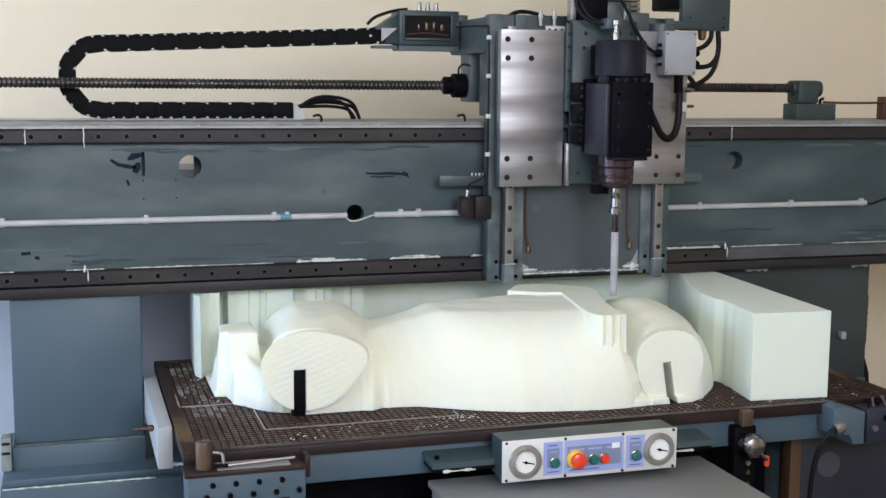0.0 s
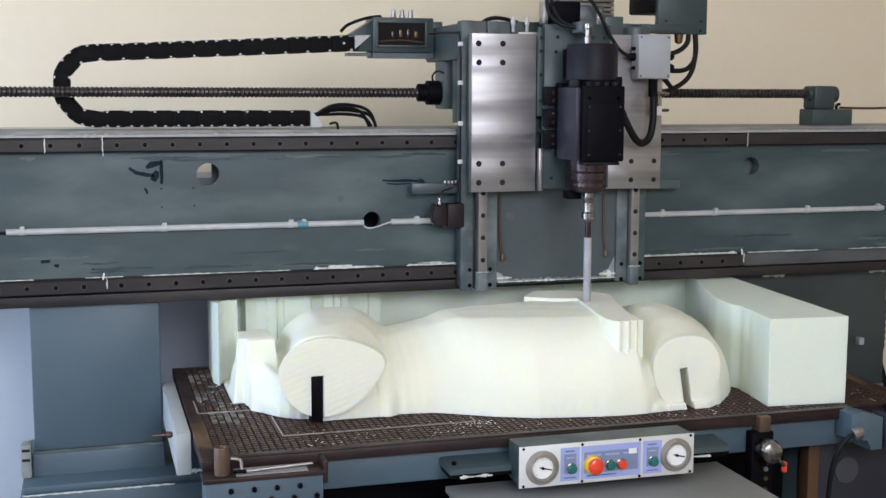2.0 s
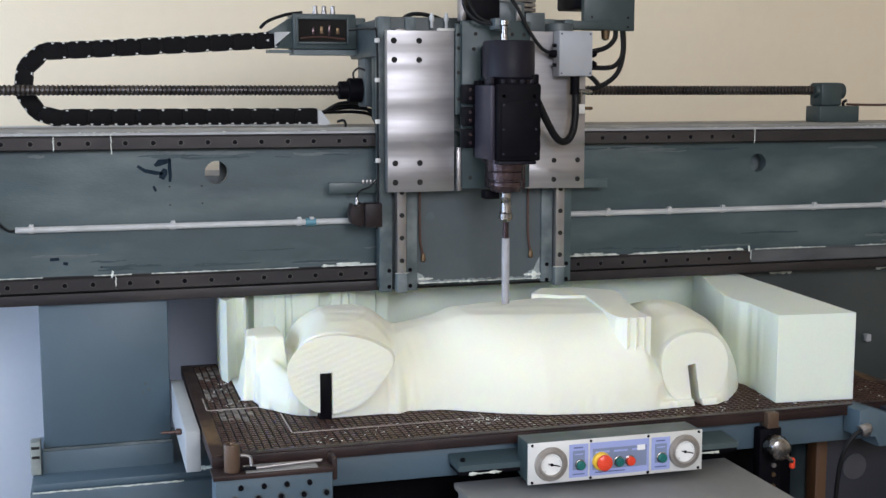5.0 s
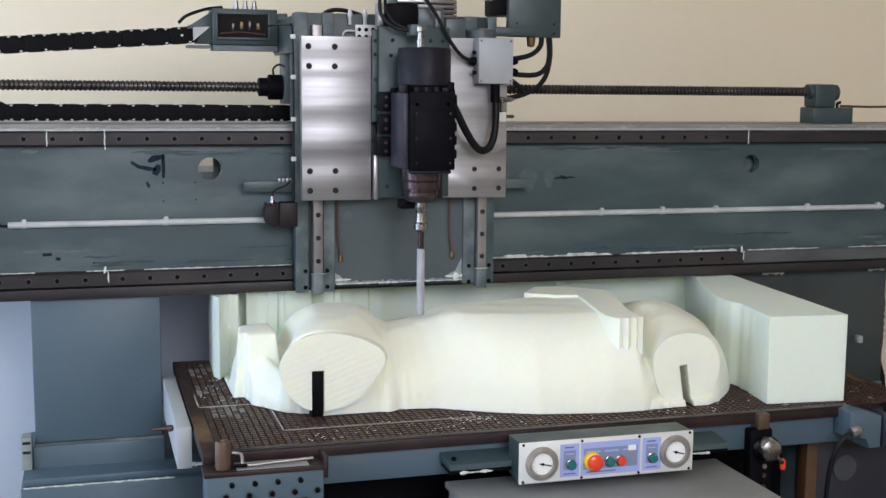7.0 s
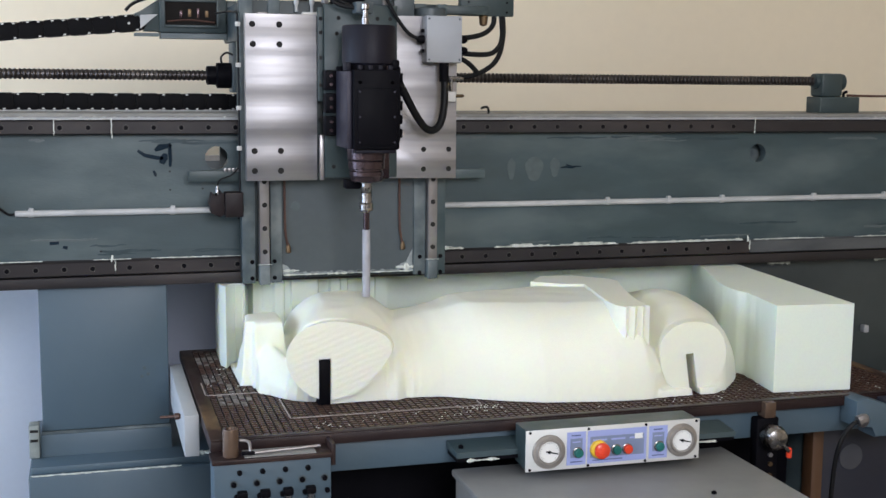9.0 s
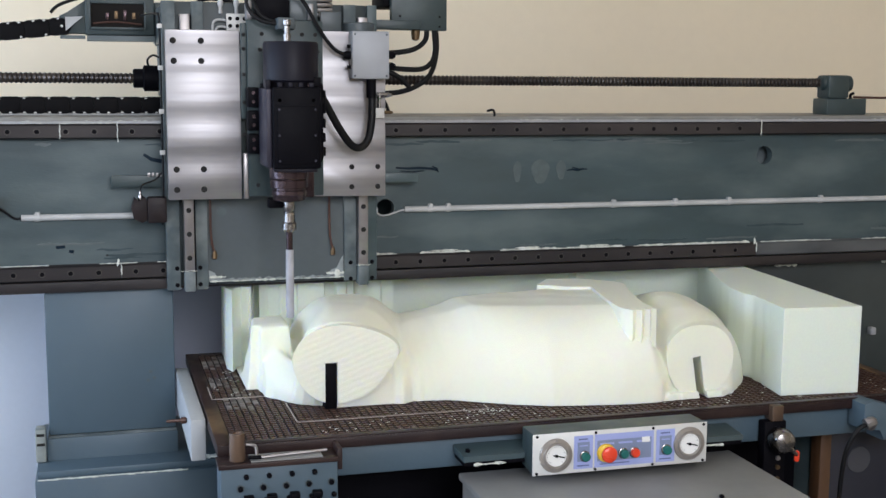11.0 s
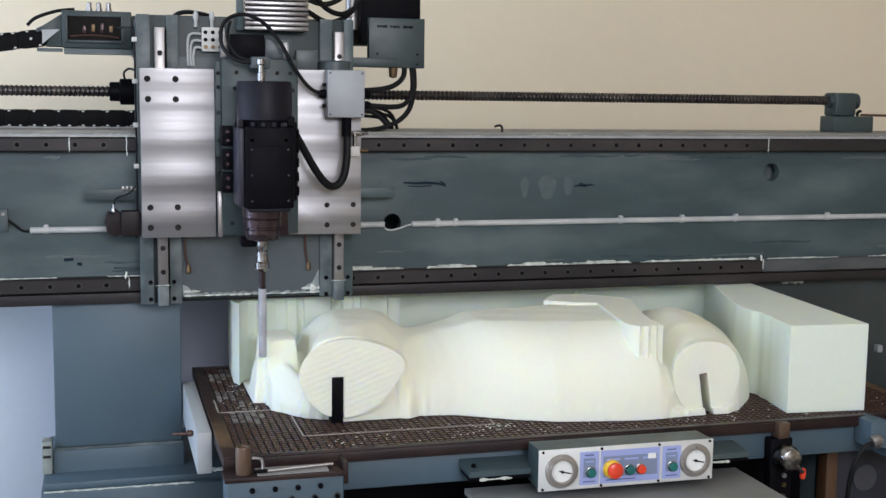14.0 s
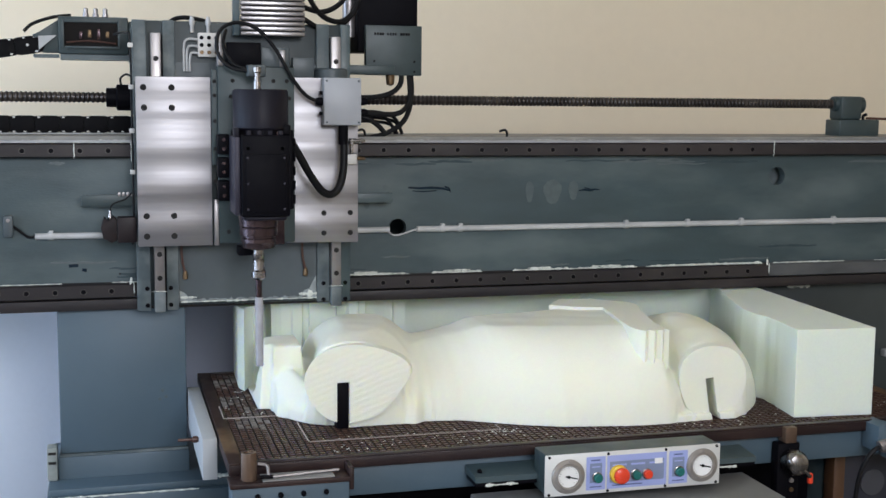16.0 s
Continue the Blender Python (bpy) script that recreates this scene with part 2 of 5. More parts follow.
def turned(bm, axis, prof, seg=28, centre=(0, 0, 0)):
    """A lathe: prof is a row of (along, radius), round the axis 'x', 'y' or 'z' through the centre."""
    rings = []
    for a, r in prof:
        ring = []
        for i in range(seg):
            u = 2 * math.pi * i / seg
            p, q = r * math.cos(u), r * math.sin(u)
            v = {"z": (p, q, a), "x": (a, p, q), "y": (p, a, q)}[axis]
            ring.append(bm.verts.new((v[0] + centre[0], v[1] + centre[1], v[2] + centre[2])))
        rings.append(ring)
    for a, b in zip(rings, rings[1:]):
        for i in range(seg):
            bm.faces.new((a[i], a[(i + 1) % seg], b[(i + 1) % seg], b[i]))
    bm.faces.new(rings[0])
    bm.faces.new(rings[-1])
    return bm


def tube(bm, pts, r, seg=10, smooth=6):
    """A round tube along a smooth line through pts."""
    P = [Vector(p) for p in pts]
    line = []
    n = len(P)
    for i in range(n - 1):
        p0, p1, p2, p3 = P[max(i - 1, 0)], P[i], P[i + 1], P[min(i + 2, n - 1)]
        for k in range(smooth):
            u = k / smooth
            line.append(0.5 * (2 * p1 + (p2 - p0) * u + (2 * p0 - 5 * p1 + 4 * p2 - p3) * u * u + (3 * p1 - p0 - 3 * p2 + p3) * u ** 3))
    line.append(P[-1])
    rings = []
    side = None
    for i, p in enumerate(line):
        d = (line[min(i + 1, len(line) - 1)] - line[max(i - 1, 0)]).normalized()
        if side is None:
            side = d.orthogonal().normalized()
        side = (side - d * side.dot(d)).normalized()
        up = d.cross(side)
        rings.append([bm.verts.new(p + r * (math.cos(2 * math.pi * k / seg) * side + math.sin(2 * math.pi * k / seg) * up)) for k in range(seg)])
    for a, b in zip(rings, rings[1:]):
        for k in range(seg):
            bm.faces.new((a[k], a[(k + 1) % seg], b[(k + 1) % seg], b[k]))
    bm.faces.new(rings[0])
    bm.faces.new(rings[-1])
    return bm


def prism(bm, pts, axis, lo, hi, bevel=0.0):
    """A plan polygon drawn out along an axis: 'z' takes (x, y), 'y' takes (x, z), 'x' takes (y, z)."""
    def at(p, a):
        return {"z": (p[0], p[1], a), "y": (p[0], a, p[1]), "x": (a, p[0], p[1])}[axis]
    A = [bm.verts.new(at(p, lo)) for p in pts]
    B = [bm.verts.new(at(p, hi)) for p in pts]
    n = len(pts)
    fs = [bm.faces.new(A), bm.faces.new(B)]
    for i in range(n):
        fs.append(bm.faces.new((A[i], A[(i + 1) % n], B[(i + 1) % n], B[i])))
    if bevel:
        bmesh.ops.bevel(bm, geom=list({e for f in fs[:2] for e in f.edges}), offset=bevel, segments=2, profile=0.5, affect="EDGES")
    return bm


def mesh_of(name, bm, material, smooth=35):
    bmesh.ops.recalc_face_normals(bm, faces=bm.faces[:])
    me = bpy.data.meshes.new(name)
    for f in bm.faces:
        f.smooth = True
    for e in bm.edges:
        if len(e.link_faces) == 2 and e.calc_face_angle(0) > radians(smooth):
            e.smooth = False
    bm.to_mesh(me)
    bm.free()
    me.materials.append(material)
    return me


def part(name, bm, material, parent=None, label=""):
    ob = new(name, mesh_of(name, bm, material))
    ob.parent = parent
    return tagged(ob, label) if label else ob


def B(*a, bevel=0.0):
    return box(bmesh.new(), *a, bevel=bevel)


def thing(name, label, category, group=""):
    return tagged(new(name), label, category, group)


def turn_y(x, z, r0, y0, y1, seg=16, r1=None):
    """A disc or plug facing the front."""
    return turned(bmesh.new(), "y", [(y0, r0), (y1, r1 if r1 else r0)], seg, (x, 0, z))


def structure(name, bm, material, label, category):
    ob = new(name, mesh_of(name, bm, material))
    return tagged(ob, label, category, kind="structure")


def bolt(parent, x, y, z, r=0.0068, material=None):
    """A socket-head screw seen from the front, with its recess."""
    bm = turned(bmesh.new(), "y", [(y + 0.004, r), (y - 0.0008, r), (y - 0.0008, r * 0.55), (y - 0.0003, r * 0.5)], 14, (x, 0, z))
    return part("bolt", bm, material or GROOVE, parent)


def evaluated_mesh(name, bm, material, cutters=(), voxel=0.0, smooth_rounds=0, smooth=35, adders=()):
    """The mesh of bm, melted into one skin if voxel is given, with the adders joined on and the cutters taken out."""
    for c in (bm, *adders, *cutters):
        bmesh.ops.recalc_face_normals(c, faces=c.faces[:])
    obs = []
    for c in (bm, *adders, *cutters):
        me = bpy.data.meshes.new(name)
        c.to_mesh(me)
        c.free()
        obs.append(new(name, me))
    ob = obs[0]
    if voxel:
        r = ob.modifiers.new("skin", "REMESH")
        r.mode, r.voxel_size = "VOXEL", voxel
        s = ob.modifiers.new("soften", "SMOOTH")
        s.factor, s.iterations = 0.5, smooth_rounds
    for k, c in enumerate(obs[1:]):
        b = ob.modifiers.new("cut", "BOOLEAN")
        b.operation, b.solver, b.object = "UNION" if k < len(adders) else "DIFFERENCE", "EXACT", c
    bpy.context.view_layer.update()
    me = bpy.data.meshes.new_from_object(ob.evaluated_get(bpy.context.evaluated_depsgraph_get()))
    for o in obs:
        bpy.data.objects.remove(o)
    me.name = name
    me.materials.clear()
    me.materials.append(material)
    b2 = bmesh.new()
    b2.from_mesh(me)
    for f in b2.faces:
        f.smooth = True
    for e in b2.edges:
        if len(e.link_faces) == 2 and e.calc_face_angle(0) > radians(smooth):
            e.smooth = False
    b2.to_mesh(me)
    b2.free()
    return me


# ---- the room ----
X0, X1, Y0, Y1, ZC = -2.9, 4.4, -4.1, 1.75, 3.2
structure("floor", B(X0, X1, Y0, Y1, -0.12, 0.0), FLOORM, "grey stained concrete workshop floor", "floor")
structure("ceiling", B(X0, X1, Y0, Y1, ZC, ZC + 0.12), CEIL, "cream painted workshop ceiling", "ceiling")
structure("wall_north", B(X0, X1, Y1, Y1 + 0.15, 0, ZC), WALL, "cream plastered wall behind the machine", "wall")
structure("wall_east", B(X1, X1 + 0.15, Y0, Y1, 0, ZC), WALL, "plain cream plastered wall", "wall")


def wall_with_openings(name, axis, at0, at1, lo, hi, openings):
    """A wall of one mesh with rectangular openings (from, to, sill, head) through it."""
    bm = bmesh.new()
    cuts = sorted(openings)
    edge = lo
    for a, b, s, h in cuts + [(hi, hi, 0, 0)]:
        spans = [(edge, a, 0, ZC)] + ([(a, b, 0, s), (a, b, h, ZC)] if b > a else [])
        for p, q, z0, z1 in spans:
            if q - p > 1e-4:
                if axis == "x":
                    box(bm, p, q, at0, at1, z0, z1)
                else:
                    box(bm, at0, at1, p, q, z0, z1)
        edge = b
    return structure(name, bm, WALL, "cream plastered wall with window openings", "wall")


wall_with_openings("wall_south", "x", Y0 - 0.15, Y0, X0, X1, [(-0.6, 1.3, 1.9, 3.1)])
wall_with_openings("wall_west", "y", X0 - 0.15, X0, Y0, Y1, [(-3.1, -0.4, 0.95, 2.55), (-0.25, 1.65, 0.6, 2.4)])
for n, (cx, cy, w, z0, z1, rz) in enumerate(((X0 - 0.07, -1.75, 2.7, 0.95, 2.55, 90), (0.35, Y0 - 0.07, 1.9, 1.9, 3.1, 0), (X0 - 0.07, 0.7, 1.9, 0.6, 2.4, 90))):
    bm = bmesh.new()
    for x in (-w / 2 + 0.03, 0, w / 2 - 0.03):
        box(bm, x - 0.03, x + 0.03, -0.03, 0.03, z0, z1, 0.004)
    for z in (z0 + 0.03, z1 - 0.03):
        box(bm, -w / 2 + 0.06, w / 2 - 0.06, -0.027, 0.027, z - 0.03, z + 0.03, 0.004)
    ob = structure("window_%d" % (n + 1), bm, FRAMEW, "white framed workshop window letting in daylight", "window")
    ob.matrix_world = pose(cx, cy, 0, 0, 0, rz)

# ---- gantry beam ----
BX0, BX1 = -1.5, 2.75
beam = thing("gantry_beam", "long teal-painted steel gantry beam with dark guide rails", "machine beam")
holes = [turn_y(x, z, r, 0.60, 0.66, 28) for x, z, r in ((0.082, 1.334, 0.0265), (1.482, 1.334, 0.0235), (0.466, 1.218, 0.0215))]
ob = new("front_plate", evaluated_mesh("front_plate", B(BX0, BX1, 0.62, 0.645, 1.062, 1.428), TEAL, holes))
ob.parent = beam
part("top_plate", B(BX0, BX1, 0.60, 0.90, 1.428, 1.436), TOP_GREY, beam, "dusty grey top of the beam")
part("bottom_plate", B(BX0, BX1, 0.618, 0.90, 1.045, 1.062), TEAL, beam)
# plates added inside the beam to set how dark its holes look
part("back_plate", B(0.30, 1.30, 0.875, 0.90, 1.062, 1.428), TEAL, beam)
part("web_plate", B(1.40, 1.62, 0.664, 0.676, 1.062, 1.428), TEAL_DUSTY, beam)
part("web_plate", B(0.098, 0.30, 0.70, 0.712, 1.062, 1.428), RECESS, beam)
part("web_plate", B(-0.2, 0.0975, 0.70, 0.712, 1.062, 1.322), RECESS, beam)
part("cover_strip", B(BX0, BX1, 0.606, 0.62, 1.4215, 1.428, bevel=0.001), CONDUIT, beam, "dusty pale strip above the upper rail")
rails = []
for zlo, zhi in ((1.388, 1.421), (1.072, 1.107)):
    for a, b, m in ((BX0, -0.151, RAIL), (-0.149, 1.454, RAIL), (1.456, BX1, RAIL if zlo > 1.2 else RAIL_GREY)):
        bm = bmesh.new()
        zm = (zlo + zhi) / 2
        prism(bm, [(0.62, zlo), (0.60, zlo), (0.594, zlo + 0.004), (0.594, zhi - 0.004), (0.60, zhi), (0.62, zhi)], "x", a, b)
        rails.append(part("guide_rail", bm, m, beam, "dark worn steel linear guide rail"))
        x = a + 0.03
        while x < b - 0.01:
            if -0.6 < x < 1.45:
                part("bolt_hole", turned(bmesh.new(), "y", [(0.5945, 0.0054), (0.5937, 0.0054), (0.5937, 0.0004)], 12, (x, 0, zm)), BLACK, rails[-1])
                part("hole_rim", turned(bmesh.new(), "y", [(0.5946, 0.0072), (0.59385, 0.0070), (0.59385, 0.0056)], 12, (x, 0, zm)), RIM, rails[-1])
            x += 0.0605
part("rail_base", B(BX0, BX1, 0.600, 0.618, 1.046, 1.070, bevel=0.002), RAIL, beam, "dark steel ledge under the lower rail")
# foam dust gathered on ledges and joints
rnd = random.Random(3)


def dust_ridge(parent, x0, x1, y, z, h, step=0.0042, depth=0.005, gaps=0.25):
    bm = bmesh.new()
    x = x0
    while x < x1:
        if noise.noise((x * 9, y * 5, z * 7)) > -gaps:
            s = h * (0.15 + 0.85 * abs(noise.noise((x * 60, y * 9, z)))) * rnd.uniform(0.6, 1.1)
            r = bmesh.ops.create_icosphere(bm, subdivisions=1, radius=1.0)
            bmesh.ops.scale(bm, vec=(step * rnd.uniform(0.7, 1.6), depth * rnd.uniform(0.5, 1), s), verts=r["verts"])
            bmesh.ops.translate(bm, vec=(x, y + rnd.uniform(-0.002, 0.002), z), verts=r["verts"])
        x += step
    return tagged(part("dust", bm, DUST, parent, "pale foam dust lying on the ledge"), kind="stuff")


dust_ridge(beam, -0.6, 2.1, 0.606, 1.1078, 0.0042, gaps=0.3)
dust_ridge(beam, 0.30, 1.45, 0.609, 1.1095, 0.0062, gaps=0.25)
dust_ridge(beam, 0.30, 1.2, 0.614, 1.112, 0.006, gaps=-0.05)
dust_ridge(beam, 1.2, 1.62, 0.606, 1.109, 0.004, gaps=0.1)
dust_ridge(beam, -0.35, -0.15, 0.603, 1.4225, 0.003)
dust_ridge(beam, -0.4, 2.0, 0.604, 1.4285, 0.0028, gaps=0.12)
for x, z0, z1 in ((-0.15, 1.383, 1.424), (-0.15, 1.085, 1.115), (1.455, 1.388, 1.424), (1.455, 1.085, 1.116), (-0.272, 1.39, 1.42)):
    bm = bmesh.new()
    for k in range(14):
        r = bmesh.ops.create_icosphere(bm, subdivisions=1, radius=1.0)
        big = 2.2 if (z0 < 1.2 and k > 9) else 1.0
        bmesh.ops.scale(bm, vec=(0.0013 * big * rnd.uniform(.6, 1.2), 0.0015, 0.0025 * big), verts=r["verts"])
        bmesh.ops.translate(bm, vec=(x + rnd.uniform(-0.001, 0.001) * big - (0.006 if big > 1 else 0), 0.5935, z0 + (z1 - z0) * k / 13), verts=r["verts"])
    part("dust", bm, DUST, beam, "pale foam dust packed in the rail joint")
# white cable conduit clipped along the face
for a, b in ((-0.36, 0.444), (0.512, 1.885)):
    c = part("conduit", turned(bmesh.new(), "x", [(a, 0.0068), (a, 0.0072), (b, 0.0072), (b, 0.0055)], 14, (0, 0.6125, 1.2145)), CONDUIT, beam, "white plastic cable conduit with dusty clips")
    for x in (-0.327, -0.02, 0.27, 0.30, 0.575, 0.62, 1.055, 1.225, 1.378, 1.65, 1.868):
        if a < x < b:
            bm = turned(bmesh.new(), "x", [(x - 0.006, 0.0088), (x + 0.006, 0.0088)], 14, (0, 0.6125, 1.2145))
            box(bm, x - 0.004, x + 0.006, 0.606, 0.618, 1.2145, 1.2268, 0.001)
            part("clip", bm, CONDUIT, c)
part("tape", turned(bmesh.new(), "x", [(0.285, 0.0092), (0.31, 0.0092)], 14, (0, 0.6125, 1.2145)), mat("teal_tape", (0.10, 0.24, 0.30), 0.5), beam, "teal tape wrapped round the conduit")
part("loose_wire", tube(bmesh.new(), [(0.444, 0.62, 1.208), (0.455, 0.612, 1.201), (0.475, 0.612, 1.203), (0.50, 0.612, 1.211), (0.514, 0.612, 1.2145)], 0.0022, 8), CONDUIT, beam)
part("feed_wire", tube(bmesh.new(), [(-0.358, 0.6125, 1.2145), (-0.374, 0.611, 1.214), (-0.392, 0.610, 1.228), (-0.408, 0.610, 1.240)], 0.0028, 8), RUBBER, beam)
wc = part("wire_clamp", B(-0.425, -0.405, 0.604, 0.6195, 1.214, 1.262, bevel=0.002), RECESS, beam, "dark clamp holding the feed wire")
part("bolt", turn_y(-0.415, 1.252, 0.004, 0.6015, 0.6045, 10), STEEL, wc)
part("loose_wire", tube(bmesh.new(), [(1.882, 0.612, 1.2145), (1.905, 0.61, 1.212), (1.935, 0.611, 1.222), (1.97, 0.612, 1.226)], 0.0025, 8), RUBBER, beam)


def stroke(parent, name, pts, w, y=0.6186, m=INK, label="dark marker stroke on the paint"):
    """A flat smear of ink with a width that swells and tapers."""
    bm = bmesh.new()
    n = len(pts)
    L, R = [], []
    for i, (x, z) in enumerate(pts):
        xa, za = pts[max(i - 1, 0)]
        xb, zb = pts[min(i + 1, n - 1)]
        d = Vector((xb - xa, zb - za)).normalized()
        k = w * (0.35 + 0.65 * math.sin(math.pi * (i + 0.6) / (n + 0.2))) * rnd.uniform(0.75, 1.2)
        L.append((x - d.y * k, z + d.x * k))
        R.append((x + d.y * k, z - d.x * k))
    prism(bm, L + R[::-1], "y", y, 0.6205)
    return part(name, bm, m, parent, label)


stroke(beam, "marker_stroke", [(-0.094, 1.352), (-0.078, 1.341), (-0.055, 1.336), (-0.038, 1.334)], 0.0053)
stroke(beam, "marker_stroke", [(-0.056, 1.352), (-0.045, 1.359), (-0.028, 1.362), (-0.020, 1.366)], 0.0067)
stroke(beam, "marker_stroke", [(-0.022, 1.366), (-0.023, 1.35), (-0.022, 1.33), (-0.023, 1.315)], 0.0045)
stroke(beam, "marker_stroke", [(-0.032, 1.345), (-0.036, 1.335), (-0.042, 1.322)], 0.0075)
stroke(beam, "marker_stroke", [(-0.060, 1.306), (-0.056, 1.298), (-0.055, 1.293)], 0.0030)
stroke(beam, "marker_stroke", [(0.492, 1.314), (0.52, 1.312), (0.55, 1.313), (0.578, 1.311), (0.596, 1.306)], 0.0030)
stroke(beam, "marker_stroke", [(0.503, 1.306), (0.53, 1.304), (0.562, 1.306)], 0.0020)
stroke(beam, "marker_stroke", [(0.582, 1.316), (0.594, 1.311), (0.597, 1.302)], 0.0022)
stroke(beam, "marker_stroke", [(0.93, 1.302), (0.945, 1.304), (0.958, 1.302), (0.972, 1.305), (0.985, 1.304)], 0.0024)
stroke(beam, "marker_stroke", [(0.945, 1.309), (0.958, 1.306), (0.966, 1.301)], 0.0018)
stroke(beam, "marker_stroke", [(-0.29, 1.146), (-0.27, 1.147)], 0.0045)
stroke(beam, "marker_stroke", [(-0.262, 1.137), (-0.252, 1.135)], 0.0045)
for x, z in ((-0.024, 1.304), (-0.024, 1.262), (0.048, 1.304), (0.049, 1.264), (-0.18, 1.125)):
    part("drilled_hole", turn_y(x, z, 0.0022, 0.6186, 0.6215, 10), GROOVE, beam)
SMUDGE = mat("pale_smudge", (0.076, 0.102, 0.108), 0.5, grain=0.5, scale=60, stain=0.8, stain_scale=25, stain_colour=(0.06, 0.082, 0.09))
for x, z, w, h in ((0.80, 1.30, 0.010, 0.026), (0.86, 1.30, 0.023, 0.03), (0.915, 1.303, 0.012, 0.024), (0.435, 1.315, 0.007, 0.006), (0.39, 1.272, 0.007, 0.008)):
    bm = bmesh.new()
    prism(bm, [(x + w * math.cos(u) * (1 + .15 * math.sin(3 * u)), z + h * math.sin(u)) for u in [k * math.pi / 12 for k in range(24)]], "y", 0.6193, 0.6205)
    part("smudge", bm, SMUDGE, beam, "pale wiped smudge on the paint")
DARK_SMEAR = mat("dark_oily_smear", (0.036, 0.057, 0.067), 0.45, spec=0.3, grain=0.4, scale=40, stain=0.7, stain_scale=18, stain_colour=(0.06, 0.082, 0.09))
PALE_SMEAR = mat("pale_scuff", (0.105, 0.125, 0.13), 0.55, grain=0.5, scale=50, stain=0.7, stain_scale=22, stain_colour=(0.062, 0.085, 0.092))
rs = random.Random(21)
for k in range(46):
    x, dark = rs.uniform(-0.35, 1.95), k % 2 == 0
    z = rs.choice((1.379, 1.376, 1.373, 1.37, 1.15, 1.135, 1.122, 1.118)) + rs.uniform(-0.003, 0.003)
    ln, n = rs.uniform(0.03, 0.17), 7
    pts = [(x + ln * q / (n - 1), z + rs.uniform(-0.0016, 0.0016)) for q in range(n)]
    stroke(beam, "smear", pts, rs.uniform(0.0012, 0.004), 0.6198 - 0.00002 * k, DARK_SMEAR if dark else PALE_SMEAR, "oily smear and scuff on the paint")
# lubrication nipples on the top plate
for x in (0.383, 0.735):
    part("nipple", tube(bmesh.new(), [(x, 0.612, 1.43), (x, 0.608, 1.444), (x - 0.006, 0.606, 1.452), (x - 0.02, 0.606, 1.449)], 0.003, 8), RUBBER, beam)


# ---- columns ----
def column(x0, x1, yf, base, paint):
    col = thing("gantry_column", "teal-painted box column carrying the gantry beam", "machine column", "columns of the gantry")
    part("shaft", B(x0, x1, yf, 0.90, 0.714, 1.045, bevel=0.004), paint, col)
    part("lower_shaft", B(x0 - 0.006, x1 + 0.004, yf - 0.006, 0.905, 0.60, 0.708, bevel=0.004), paint, col)
    part("weld_seam", B(x0 - 0.002, x1 + 0.001, yf - 0.003, 0.902, 0.708, 0.714), TEAL_DUSTY, col, "dusty seam between the column's halves")
    if base:
        part("foot", B(x0 - 0.03, x1 + 0.12, 0.52, 0.95, 0.0, 0.640, bevel=0.004), paint, col)
        part("foot_plate", B(x0 - 0.025, x1 + 0.1, 0.535, 0.93, 0.6405, 0.657, bevel=0.002), paint, col)
        dust_ridge(col, x0 - 0.02, x1 + 0.02, 0.524, 0.641, 0.005, gaps=0.6)
        dust_ridge(col, x1 + 0.03, x1 + 0.10, 0.555, 0.658, 0.008, depth=0.020, gaps=0.8)
        fl = part("side_flange", B(x0 - 0.030, x0 - 0.007, 0.60, 0.64, 0.6575, 0.735, bevel=0.004), PALE_DUSTY, col, "pale dusty flange with dark slots")
        for z in (0.722, 0.70):
            part("slot", B(x0 - 0.027, x0 - 0.010, 0.5985, 0.6005, z - 0.003, z + 0.003), GROOVE, fl)
        for k, (dx, dz) in enumerate(((0.222, 0.115), (0.236, 0.12), (0.228, 0.135))):
            part("smudge", turn_y(x0 + dx, 0.715 + dz, 0.004, yf - 0.0006 - 0.0001 * k, yf + 0.002, 10), SMUDGE, col)
    else:
        part("foot", B(x0 - 0.03, x1 + 0.03, 0.55, 0.95, 0.0, 0.60, bevel=0.004), paint, col)
    return col


column(-0.319, -0.036, 0.62, True, TEAL_BLUE)
# right column's teal is darkened to include the shade it stands in
rc = column(1.40, 1.945, 0.66, False, mat("shaded_teal_paint", (0.030, 0.040, 0.043), 0.45, grain=0.4, scale=8, stain=0.6, stain_scale=3, stain_colour=(0.06, 0.075, 0.078)))
dust_ridge(rc, 1.5, 1.93, 0.655, 1.035, 0.012, depth=0.002, gaps=-0.05)
part("socket", B(1.850, 1.866, 0.64, 0.66, 0.832, 0.852, bevel=0.002), GREY_BOX, rc, "small grey wall socket")

# ---- ball screw above the beam ----
screw = thing("ball_screw", "long dark threaded ball screw with a teal bearing block", "ball screw")
bm = bmesh.new()
prof = []
x = -1.2
while x < 1.74:
    prof += [(x, 0.0105), (x + 0.003, 0.0128), (x + 0.0055, 0.0128), (x + 0.0085, 0.0105)]
    x += 0.0105
turned(bm, "x", prof, 14, (0, 0.74, 1.522))
part("threaded_shaft", bm, mat("oily_screw_steel", (0.05, 0.042, 0.04), 0.32, metal=0.7, grain=0.2, stain=0.3, stain_scale=12, stain_colour=(0.22, 0.19, 0.17)), screw)
part("bearing_block", B(1.722, 1.786, 0.705, 0.765, 1.480, 1.543, bevel=0.006), TEAL_LIGHT, screw)
part("lock_ring", turned(bmesh.new(), "x", [(1.712, 0.019), (1.7215, 0.021)], 20, (0, 0.735, 1.522)), TEAL_LIGHT, screw)
part("block_foot", B(1.715, 1.838, 0.70, 0.77, 1.436, 1.4798, bevel=0.003), TEAL_LIGHT, screw)
